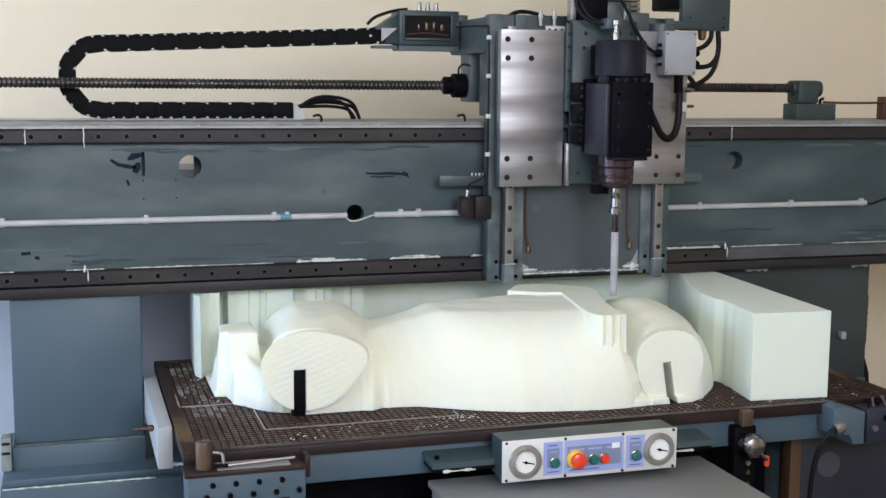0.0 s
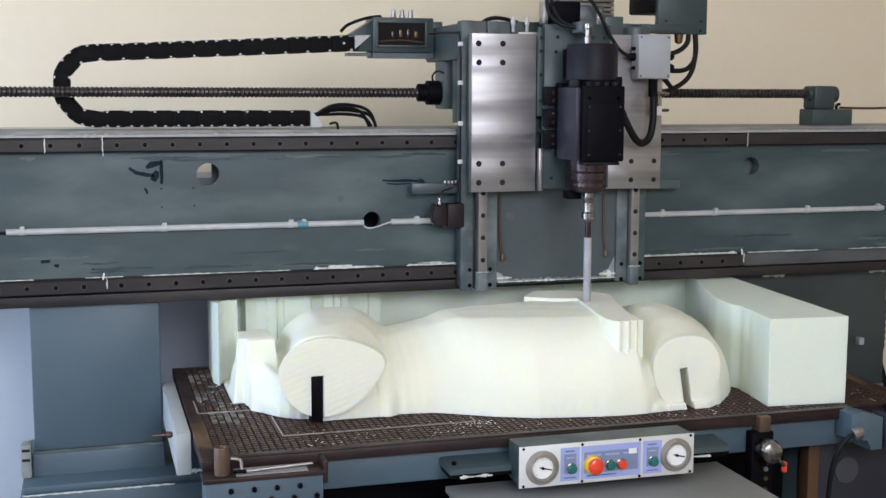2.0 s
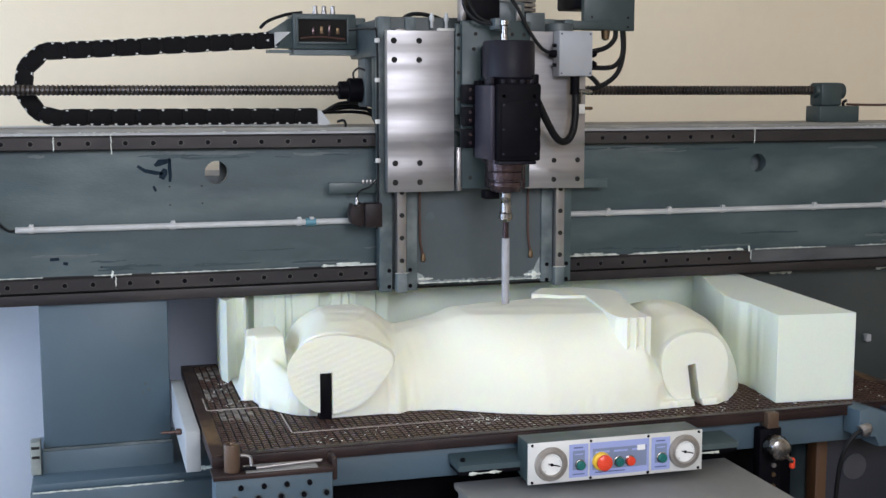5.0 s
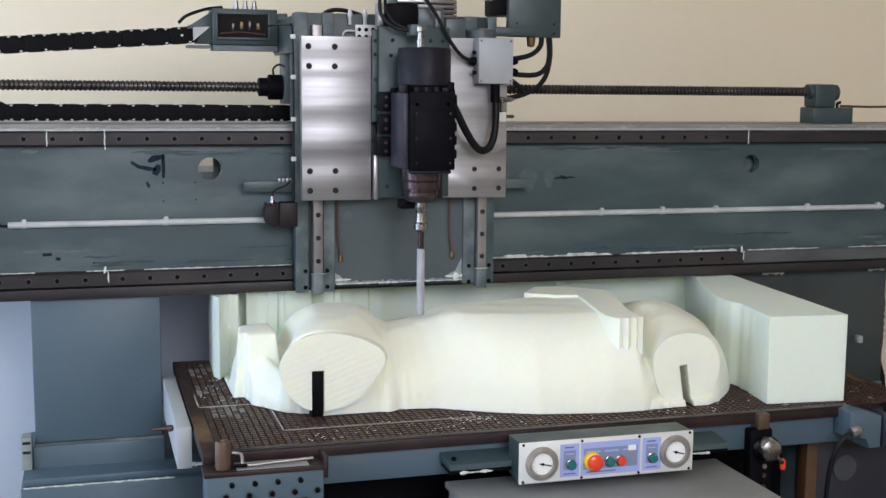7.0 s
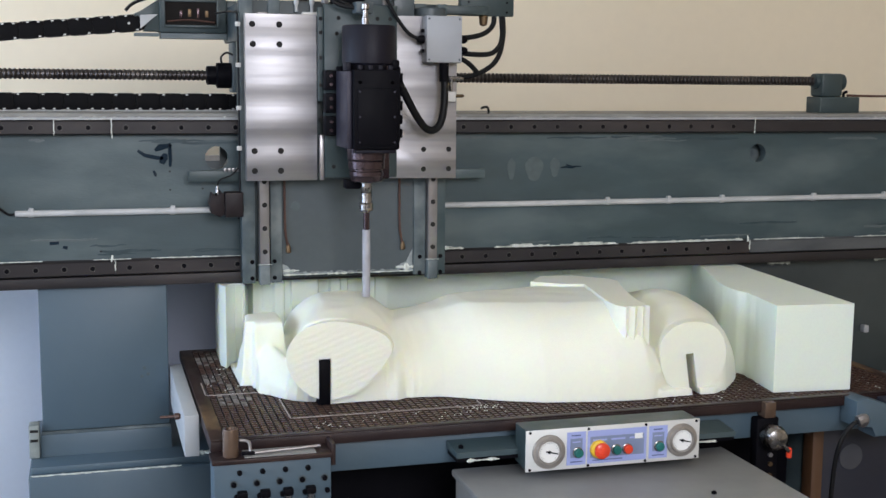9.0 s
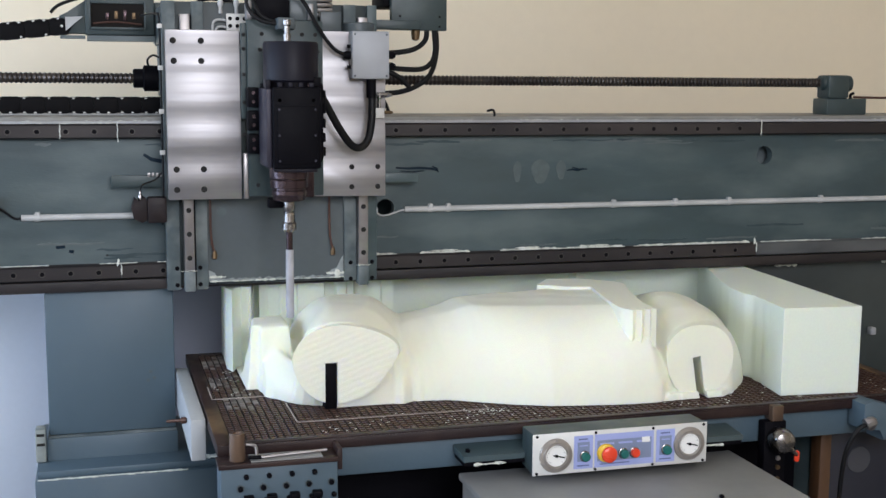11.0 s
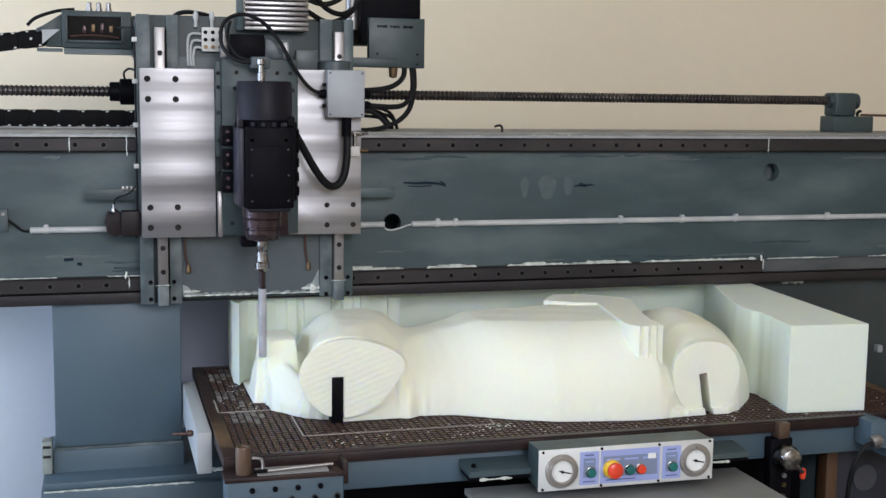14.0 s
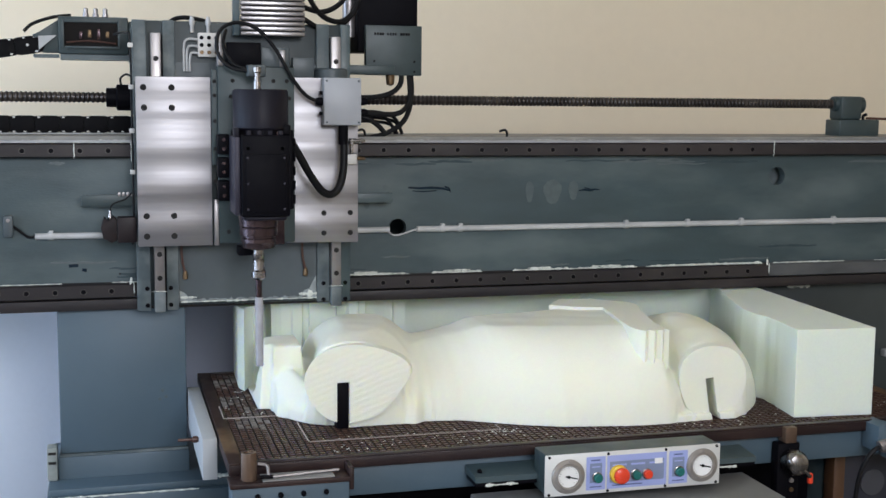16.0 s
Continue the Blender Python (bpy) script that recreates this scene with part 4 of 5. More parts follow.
# proximity switch and its bar
SWITCH = mat("dark_brown_plastic", (0.014, 0.009, 0.010), 0.5, grain=0.3, stain=0.4, stain_scale=25, stain_colour=(0.035, 0.024, 0.024), spec=0.25)
sw = part("limit_switch", B(-0.168, -0.127, 0.525, 0.565, 1.206, 1.262, bevel=0.003), SWITCH, carriage, "dark brown limit switch block")
part("switch_body", prism(bmesh.new(), [(-0.198, 1.216), (-0.203, 1.238), (-0.196, 1.262), (-0.186, 1.252), (-0.176, 1.264), (-0.1685, 1.256), (-0.1685, 1.212), (-0.180, 1.206)], "y", 0.53, 0.568, 0.002), SWITCH, sw)
part("cable_gland", turned(bmesh.new(), "z", [(1.258, 0.005), (1.266, 0.005), (1.27, 0.003), (1.276, 0.003)], 10, (-0.183, 0.545, 0)), CHROME, sw)
part("wire", tube(bmesh.new(), [(-0.183, 0.545, 1.275), (-0.176, 0.545, 1.29), (-0.15, 0.548, 1.30), (-0.135, 0.55, 1.315)], 0.0017, 8), RUBBER, sw)
part("bracket_bar", B(-0.243, -0.1285, 0.572, 0.584, 1.283, 1.308, bevel=0.001), TEAL_LIGHT, carriage, "grey painted bracket bar")
part("bracket_bar", B(0.3525, 0.458, 0.572, 0.584, 1.283, 1.305, bevel=0.001), TEAL, carriage)
bm = bmesh.new()
for k in range(4):
    box(bm, -0.165 + k * 0.009, -0.159 + k * 0.009, 0.568, 0.5715, 1.305, 1.314, 0.001)
part("bolt_row", bm, STEEL, carriage)

# connector box at the end of the cable chain
bx = part("connector_box", B(-0.288, -0.131, 0.78, 0.86, 1.622, 1.708, bevel=0.003), TEAL_LIGHT, carriage, "teal sheet-metal connector box with an open window")
frame_in = part("window_recess", B(-0.278, -0.152, 0.776, 0.7795, 1.638, 1.696), GLASSY, bx, "dark window showing wire terminals")
for x in (-0.278, -0.152):
    part("window_rim", B(x - 0.003, x + 0.003, 0.772, 0.7758, 1.635, 1.699, bevel=0.001), TEAL_LIGHT, bx)
for z in (1.637, 1.697):
    part("window_rim", B(-0.2745, -0.1555, 0.772, 0.7758, z - 0.003, z + 0.003, bevel=0.001), TEAL_LIGHT, bx)
for k, x in enumerate((-0.238, -0.218, -0.198, -0.178)):
    part("terminal", B(x - 0.004, x + 0.004, 0.7735, 0.7756, 1.655 + 0.004 * (k % 2), 1.674 + 0.003 * (k % 3), bevel=0.001), BRASS if k % 2 else NOSE, bx)
part("terminal_wire", tube(bmesh.new(), [(-0.27, 0.7745, 1.648), (-0.22, 0.7740, 1.652), (-0.16, 0.7745, 1.647)], 0.002, 8), RUST, bx)
for x in (-0.226, -0.204, -0.182):
    part("cable_gland", turned(bmesh.new(), "z", [(1.708, 0.007), (1.716, 0.007), (1.717, 0.0055), (1.728, 0.0055), (1.73, 0.003)], 12, (x, 0.815, 0)), STEEL, bx)
part("drip_plate", B(-0.285, -0.13, 0.79, 0.858, 1.609, 1.6215), TEAL, bx)
arm = part("tapered_arm", prism(bmesh.new(), [(-0.288, 1.625), (-0.288, 1.70), (-0.33, 1.672), (-0.345, 1.665), (-0.345, 1.66), (-0.31, 1.655), (-0.325, 1.625)], "y", 0.79, 0.85, 0.001), TEAL_LIGHT, carriage)
part("arm_shelf", B(-0.345, -0.2885, 0.80, 0.85, 1.614, 1.621), TEAL, carriage)
part("chain_bracket", prism(bmesh.new(), [(-0.332, 1.63), (-0.332, 1.662), (-0.292, 1.664)], "y", 0.783, 0.789), CONDUIT, carriage, "pale triangular chain bracket")
part("arm", B(-0.1305, -0.104, 0.79, 0.86, 1.605, 1.70, bevel=0.003), TEAL_LIGHT, carriage)
part("signal_cable", tube(bmesh.new(), [(-0.365, 0.80, 1.672), (-0.345, 0.80, 1.69), (-0.30, 0.80, 1.706), (-0.26, 0.81, 1.712)], 0.004, 8), RUBBER, carriage)
part("signal_cable", tube(bmesh.new(), [(-0.05, 0.66, 1.685), (-0.03, 0.65, 1.70), (0.0, 0.65, 1.703), (0.04, 0.65, 1.695), (0.055, 0.65, 1.685)], 0.005, 8), RUBBER, carriage)

# way cover and the motor block above the slide
cover = part("way_cover", B(0.109, 0.241, 0.532, 0.556, 1.66, 1.93), BLACK, carriage, "shiny pleated steel way cover")
z = 1.66
while z < 1.925:
    part("pleat", B(0.103, 0.245, 0.52, 0.5315, z, z + 0.0092, bevel=0.0015), BELLOWS, cover)
    z += 0.011
part("cover_post", B(0.088, 0.1025, 0.53, 0.556, 1.66, 1.93, bevel=0.002), TEAL, carriage)
man = part("oil_manifold", B(0.012, 0.062, 0.545, 0.5555, 1.612, 1.665, bevel=0.002), PIN, carriage, "pale oil distributor block with pipes")
for x in (0.02, 0.036, 0.052):
    for z in (1.622, 1.638, 1.654):
        part("port", turn_y(x, z, 0.0045, 0.5435, 0.5455, 10), BRASS if z < 1.63 else BLACK, man)
for k in range(3):
    part("oil_pipe", tube(bmesh.new(), [(0.012, 0.548, 1.65 - k * 0.015), (-0.01 + k * 0.004, 0.548, 1.65 - k * 0.015), (-0.018 + k * 0.006, 0.548, 1.635 - k * 0.015), (-0.018 + k * 0.006, 0.548, 1.58)], 0.0028, 8), CONDUIT, man)
for x in (0.0, 0.035):
    part("nipple", turned(bmesh.new(), "z", [(1.665, 0.004), (1.68, 0.004), (1.683, 0.006), (1.69, 0.006), (1.7, 0.003)], 10, (x, 0.552, 0)), CONDUIT, carriage)

# ---- head that slides up and down on the carriage ----
head = thing("spindle_head", "aluminium spindle head with a black milling spindle and hoses", "spindle head")
part("head_plate", B(-0.125, 0.033, 0.480, 0.502, 1.219, 1.584, bevel=0.0015), ALU, head, "brushed aluminium head plate with black screws")
for x, z in ((-0.109, 1.561), (-0.05, 1.561), (-0.108, 1.518), (-0.05, 1.518), (-0.107, 1.285), (-0.049, 1.285), (-0.107, 1.241), (-0.049, 1.241)):
    bolt(head, x, 0.480, z)
part("side_plate", prism(bmesh.new(), [(0.212, 1.586), (0.357, 1.586), (0.357, 1.219), (0.197, 1.221), (0.197, 1.28), (0.2, 1.292), (0.212, 1.292)], "y", 0.480, 0.502, 0.0015), ALU, head, "brushed aluminium right head plate")
for x, z, r in ((0.279, 1.286, 0.006), (0.339, 1.286, 0.006), (0.279, 1.241, 0.006), (0.339, 1.241, 0.006), (0.212, 1.285, 0.0025), (0.212, 1.235, 0.0025)):
    bolt(head, x, 0.480, z, r)
part("carrier", B(-0.122, 0.354, 0.5025, 0.524, 1.222, 1.582, bevel=0.002), TEAL_LIGHT, head)
part("spindle_plate", B(0.046, 0.2115, 0.462, 0.4795, 1.225, 1.607, bevel=0.002), TEAL_LIGHT, head, "teal spindle mounting plate")
part("edge_rail", B(0.0335, 0.0455, 0.468, 0.4795, 1.395, 1.60, bevel=0.001), TEAL_LIGHT, head)
part("edge_rail", B(0.036, 0.0455, 0.464, 0.4795, 1.22, 1.32, bevel=0.001), STEEL, head)
for z in (1.575, 1.545, 1.49, 1.43, 1.36):
    bolt(head, 0.0395, 0.468, z, 0.0042)
for x, z in ((0.078, 1.577), (0.166, 1.577), (0.195, 1.577), (0.074, 1.543), (0.066, 1.25), (0.2, 1.54)):
    bolt(head, x, 0.462, z, 0.0045)
for z in (1.32, 1.37, 1.42):
    g = part("guide_block", B(0.0415, 0.066, 0.425, 0.4615, z, z + 0.043, bevel=0.003), BLACK, head, "black guide block beside the spindle")
    for dz in (0.012, 0.031):
        part("bolt", turn_y(0.054, z + dz, 0.004, 0.4235, 0.4265, 10), NOSE, g)
# servo motor of the vertical axis
mot = part("servo_motor", B(0.383, 0.528, 0.615, 0.74, 1.65, 1.93, bevel=0.006), BLACK, head, "black servo motor")
mb = part("motor_bracket", B(0.398, 0.532, 0.592, 0.614, 1.596, 1.711, bevel=0.002), TEAL_LIGHT, head, "teal motor cover plate with a faint printed line")
k = 0.418
for wd in (0.004, 0.004, 0.005, 0.004, 0.0, 0.003, 0.004, 0.004, 0.003, 0.0, 0.005, 0.004, 0.005, 0.004):
    if wd:
        part("print_bar", B(k, k + wd, 0.5912, 0.593, 1.688, 1.694), BLACK, mb)
    k += 0.0062
for x, z in ((0.418, 1.628), (0.514, 1.628), (0.514, 1.605)):
    part("bolt", turn_y(x, z, 0.0025, 0.5905, 0.594, 10), BLACK, mb)
part("support_ledge", B(0.353, 0.464, 0.575, 0.6145, 1.597, 1.618, bevel=0.002), TEAL_LIGHT, head)
part("oil_filter", turned(bmesh.new(), "z", [(1.572, 0.002), (1.575, 0.009), (1.592, 0.011), (1.597, 0.011)], 12, (0.458, 0.60, 0)), BRASS, head)
for pts in ([(0.485, 0.60, 1.598), (0.482, 0.60, 1.575), (0.46, 0.60, 1.555), (0.42, 0.60, 1.545), (0.36, 0.61, 1.542)],
            [(0.51, 0.61, 1.598), (0.512, 0.61, 1.55), (0.50, 0.61, 1.50), (0.47, 0.61, 1.47), (0.42, 0.61, 1.452), (0.36, 0.61, 1.449)],
            [(0.503, 0.60, 1.598), (0.506, 0.60, 1.55), (0.495, 0.60, 1.52), (0.46, 0.60, 1.505), (0.36, 0.61, 1.512)],
            [(0.36, 0.61, 1.499), (0.40, 0.61, 1.497), (0.43, 0.61, 1.48), (0.45, 0.61, 1.458)]):
    part("motor_cable", tube(bmesh.new(), pts, 0.0062, 10), RUBBER, head)
part("steel_sleeve", turned(bmesh.new(), "z", [(1.685, 0.016), (1.93, 0.016)], 16, (0.372, 0.66, 0)), STEEL, head)
part("clamp_block", B(0.068, 0.142, 0.480, 0.512, 1.6075, 1.66, bevel=0.003), BLACK, head)
part("clamp_block", B(0.1425, 0.205, 0.485, 0.512, 1.6075, 1.652, bevel=0.003), RECESS, head)
for x, z in ((0.047, 1.66), (0.182, 1.645)):
    part("guide_post", B(x, x + 0.013, 0.478, 0.505, 1.6075, z, bevel=0.003), ALU, head, "bright steel guide post")
part("shim_plate", B(0.214, 0.262, 0.503, 0.524, 1.5865, 1.63, bevel=0.002), RECESS, head)
part("round_cap", turned(bmesh.new(), "z", [(1.5865, 0.038), (1.605, 0.038), (1.608, 0.034)], 24, (0.305, 0.535, 0)), RECESS, head)
# spindle
sp = part("spindle_body", B(0.078, 0.178, 0.302, 0.43, 1.296, 1.464, bevel=0.004), BLACK, head, "black milling spindle housing")
part("spindle_back", B(0.072, 0.205, 0.4305, 0.4615, 1.30, 1.472, bevel=0.004), BLACK, head)
part("cap_bracket", B(0.09, 0.17, 0.42, 0.4615, 1.48, 1.55, bevel=0.004), BLACK, head)
# side light on the black housing is put into this block's lighter colour
part("side_block", B(0.0655, 0.0775, 0.316, 0.43, 1.298, 1.461, bevel=0.003), VIOLET_GREY, sp, "left side of the spindle housing, coloured violet-grey as if lit")
part("side_block", B(0.1785, 0.192, 0.35, 0.43, 1.31, 1.472, bevel=0.004), BLACK, sp)
part("top_lug", B(0.168, 0.184, 0.33, 0.37, 1.4645, 1.485, bevel=0.003), BLACK, sp)
for x in (0.092, 0.162):
    part("nut", turn_y(x, 1.437, 0.004, 0.302, 0.3055, 6), STEEL, sp)
part("front_cover", B(0.086, 0.170, 0.2985, 0.3016, 1.306, 1.425, bevel=0.001), BLACK, sp, "flat black cover on the spindle front")
for x in (0.0905, 0.1655):
    for z in (1.312, 1.365, 1.418):
        part("cover_screw", turn_y(x, z, 0.0024, 0.2972, 0.2988, 8), VIOLET_GREY, sp)
for k in range(5):
    part("cooling_fin", B(0.1925, 0.197, 0.352, 0.428, 1.318 + 0.03 * k, 1.338 + 0.03 * k, bevel=0.002), BLACK, sp)
part("lower_flange", B(0.084, 0.172, 0.312, 0.43, 1.2875, 1.2955, bevel=0.002), VIOLET, sp)
part("terminal_lug", B(0.0662, 0.0765, 0.322, 0.36, 1.4612, 1.4790, bevel=0.002), VIOLET, sp)
for x in (0.09, 0.112, 0.134, 0.156):
    part("collar_lug", B(x, x + 0.010, 0.3145, 0.3225, 1.462, 1.4735, bevel=0.0015), VIOLET, sp)
part("motor_cap", turned(bmesh.new(), "z", [(1.474, 0.054), (1.478, 0.058), (1.553, 0.058), (1.558, 0.055)], 36, (0.126, 0.37, 0)), VIOLET, head, "dark violet cylindrical spindle motor cap")
part("neck", turned(bmesh.new(), "z", [(1.455, 0.054), (1.475, 0.054)], 28, (0.126, 0.37, 0)), BLACK, head)
for u in (200, 235, 270, 305, 340):
    part("neck_screw", turned(bmesh.new(), "z", [(1.46, 0.005), (1.472, 0.005)], 10, (0.126 + 0.05 * math.cos(radians(u)), 0.37 + 0.05 * math.sin(radians(u)), 0)), NOSE if u in (235, 305) else BLACK, head)
part("top_fitting", turned(bmesh.new(), "z", [(1.558, 0.008), (1.575, 0.008), (1.576, 0.006), (1.592, 0.006), (1.594, 0.009), (1.604, 0.009), (1.606, 0.004)], 14, (0.122, 0.39, 0)), CHROME, head, "chrome hose fitting")
part("fitting_block", B(0.104, 0.142, 0.40, 0.44, 1.585, 1.61, bevel=0.003), RECESS, head)
part("nose", turned(bmesh.new(), "z", [(1.222, 0.022), (1.226, 0.034), (1.236, 0.0355), (1.238, 0.037), (1.246, 0.037), (1.248, 0.0345), (1.251, 0.0345), (1.253, 0.040), (1.268, 0.0405), (1.27, 0.0385), (1.273, 0.041), (1.297, 0.042)], 36, (0.119, 0.365, 0)), NOSE, head, "dark polished spindle nose with rings")
part("nose_side", B(0.10, 0.18, 0.40, 0.46, 1.226, 1.2955, bevel=0.004), NOSE, head)
part("sensor_block", B(0.078, 0.112, 0.385, 0.42, 1.206, 1.226, bevel=0.003), BLACK, head)
part("collet", turned(bmesh.new(), "z", [(1.157, 0.0085), (1.160, 0.012), (1.163, 0.0155), (1.176, 0.0155), (1.179, 0.0125), (1.188, 0.0118), (1.2, 0.0118), (1.202, 0.010), (1.205, 0.012), (1.214, 0.012), (1.222, 0.012)], 24, (0.118, 0.36, 0)), CHROME, head, "polished steel tool collet")
tool = part("cutter", turned(bmesh.new(), "z", [(1.12, 0.0068), (1.16, 0.0068)], 16, (0.118, 0.36, 0)), NOSE, head, "dark steel cutter shank")
part("cutter_tip", turned(bmesh.new(), "z", [(0.9705, 0.002), (0.971, 0.0075), (0.973, 0.0084), (1.06, 0.0088), (1.1195, 0.0085)], 16, (0.118, 0.36, 0)), TOOLWHITE, tool, "long cutter coated in pale foam dust")
# junction box and hoses
jb = part("junction_box", B(0.273, 0.356, 0.440, 0.4795, 1.482, 1.586, bevel=0.003), GREY_BOX, head, "light grey square junction box")
part("lid_line", B(0.2735, 0.3555, 0.4385, 0.4405, 1.4835, 1.5845, bevel=0.001), GREY_BOX, jb)
for x in (0.279, 0.350):
    for z in (1.489, 1.579):
        part("lid_screw", turn_y(x, z, 0.0025, 0.4375, 0.439, 8), RECESS, jb)
part("cable_gland", turned(bmesh.new(), "x", [(0.258, 0.007), (0.264, 0.009), (0.273, 0.009)], 12, (0, 0.46, 1.534)), BLACK, jb)
for z in (1.553, 1.508):
    part("lid_clip", B(0.266, 0.2725, 0.455, 0.465, z - 0.004, z + 0.004), BLACK, jb)
for z in (1.51, 1.535):
    part("cable_gland", turned(bmesh.new(), "x", [(0.356, 0.009), (0.368, 0.009), (0.374, 0.006)], 12, (0, 0.46, z)), BLACK, jb)
part("hose", tube(bmesh.new(), [(0.318, 0.452, 1.482), (0.319, 0.45, 1.44), (0.317, 0.445, 1.39), (0.308, 0.44, 1.35), (0.29, 0.435, 1.332), (0.268, 0.43, 1.338), (0.242, 0.42, 1.37), (0.215, 0.41, 1.415), (0.198, 0.40, 1.443)], 0.0086, 12), RUBBER, head, "thick black hose hanging in a loop")
part("hose_collar", turned(bmesh.new(), "z", [(1.44, 0.011), (1.482, 0.011)], 12, (0.318, 0.452, 0)), BLACK, head)
part("hose_fitting", turned(bmesh.new(), "x", [(0.184, 0.007), (0.2, 0.007), (0.203, 0.005)], 10, (0, 0.398, 1.448)), BRASS, head)
part("cable", tube(bmesh.new(), [(0.104, 0.42, 1.597), (0.07, 0.43, 1.605), (0.045, 0.44, 1.635), (0.05, 0.45, 1.68), (0.085, 0.455, 1.70), (0.13, 0.455, 1.688), (0.17, 0.455, 1.645), (0.205, 0.455, 1.585), (0.235, 0.458, 1.548), (0.26, 0.46, 1.535)], 0.0042, 10), RUBBER, head, "black cable looping over the spindle")
part("cable", tube(bmesh.new(), [(0.104, 0.43, 1.601), (0.075, 0.44, 1.615), (0.058, 0.45, 1.65), (0.066, 0.47, 1.685)], 0.0038, 10), RUBBER, head)
fit1 = part("air_fitting", B(0.328, 0.352, 0.468, 0.4795, 1.395, 1.418, bevel=0.002), PIN, head, "small pale pneumatic fitting")
part("plug", turned(bmesh.new(), "x", [(0.352, 0.004), (0.368, 0.004), (0.372, 0.002)], 10, (0, 0.472, 1.408)), BRASS, fit1)
part("air_pipe", turned(bmesh.new(), "z", [(1.418, 0.004), (1.438, 0.004), (1.44, 0.006), (1.452, 0.006)], 10, (0.34, 0.47, 0)), CHROME, head)
part("elbow", turned(bmesh.new(), "x", [(0.335, 0.006), (0.36, 0.006), (0.37, 0.003)], 10, (0, 0.47, 1.447)), CHROME, head)
for pts in ([(0.20, 0.52, 1.93), (0.26, 0.54, 1.76), (0.32, 0.57, 1.715), (0.372, 0.60, 1.74), (0.39, 0.62, 1.80)],
            [(0.24, 0.54, 1.72), (0.30, 0.57, 1.695), (0.355, 0.60, 1.72), (0.385, 0.61, 1.77)],
            [(0.24, 0.54, 1.745), (0.29, 0.56, 1.735), (0.34, 0.59, 1.76), (0.38, 0.61, 1.82)]):
    part("motor_cable", tube(bmesh.new(), pts, 0.006, 10), RUBBER, head)

# ---- cable chain ----
chain = thing("cable_chain", "black plastic cable drag chain with pale pins", "cable chain")
PITCH, LINKS = 0.055, 25
Z_LOW, Z_LOOP, Z_TOP, X_FIX, Y_CH = 1.4585, 1.614, 1.645, 0.352, 0.82
R_LOOP = (Z_LOOP - Z_LOW) / 2
bm = bmesh.new()
prism(bm, [(-0.0271, -0.0178), (-0.0245, -0.0188), (0.0245, -0.0188), (0.0271, -0.0178), (0.0271, 0.0178), (0.0245, 0.0188), (-0.0245, 0.0188), (-0.0271, 0.0178)], "y", -0.022, 0.022, 0.0012)
for s_ in (-1, 1):
    box(bm, -0.021, 0.012, -0.0245, 0.0245, s_ * 0.0186 - 0.0012, s_ * 0.0186 + 0.0012, 0.0004)
turned(bm, "y", [(-0.0195, 0.0178), (0.0195, 0.0178)], 20, (0.0275, 0, 0))
link_mesh = mesh_of("link", bm, CHAINP)
pin_mesh = mesh_of("pin", turned(bmesh.new(), "y", [(-0.0245, 0.0030), (-0.0215, 0.0030)], 10), PIN)
tab_mesh = mesh_of("tab", B(-0.0028, 0.0028, -0.0252, -0.0225, -0.0016, 0.0016), PIN)
links = []
for i in range(LINKS):
    ob = new("link", link_mesh)
    ob.parent = chain
    for m, dx, dz in ((tab_mesh, 0.018, 0.0165), (tab_mesh, -0.006, 0.0172), (tab_mesh, 0.018, -0.0165)) + (((pin_mesh, 0.0, 0.0),) if i in (0,) else ()):
        p = new("pin", m)
        p.parent, p.location = ob, (dx, 0, dz)
    links.append(ob)
part("end_bracket", prism(bmesh.new(), [(X_FIX, 1.438), (X_FIX, 1.474), (X_FIX + 0.006, 1.474), (X_FIX + 0.03, 1.442), (X_FIX + 0.03, 1.438)], "y", 0.79, 0.85), CONDUIT, chain, "pale bracket at the chain's end")
for k, (h, e) in enumerate(((0.036, 0.17), (0.028, 0.155), (0.022, 0.175), (0.012, 0.165))):
    part("cable", tube(bmesh.new(), [(X_FIX, 0.81 + 0.01 * k, 1.455 + 0.004 * k), (X_FIX + 0.05, 0.81 + 0.01 * k, 1.458 + h * 0.8), (X_FIX + 0.10, 0.81 + 0.01 * k, 1.456 + h), (X_FIX + e - 0.02, 0.81 + 0.01 * k, 1.452 + h * 0.7), (X_FIX + e, 0.81 + 0.01 * k, 1.4365)], 0.0042, 8), RUBBER, chain, "black cable leaving the chain")
part("tray", B(-1.3, X_FIX + 0.02, 0.78, 0.86, 1.4365, 1.4385), CONDUIT, chain)

# ---- control panel on the table's edge ----
panel = thing("operator_console", "silver operator console with two gauges and push buttons", "console")
PX0, PX1, PZ0, PZ1, PY = 0.584, 0.951, 0.7725, 0.8535, -0.10
part("mount", B(0.62, 0.91, -0.034, 0.017, 0.8125, 0.825), TEAL_LIGHT, panel)
part("housing", prism(bmesh.new(), [(PY + 0.002, PZ0), (PY + 0.002, PZ1), (-0.035, PZ1 - 0.001), (-0.035, PZ0 + 0.005)], "x", PX0 + 0.002, PX1 - 0.002, 0.002), TEAL_LIGHT, panel, "grey-teal painted steel housing")
part("face", B(PX0, PX1, PY - 0.002, PY + 0.0018, PZ0, PZ1, bevel=0.0008), FACE, panel, "silver front plate")


def pu(u):
    return PX0 + u * (PX1 - PX0)


def pv(v):
    return PZ0 + v * (PZ1 - PZ0)


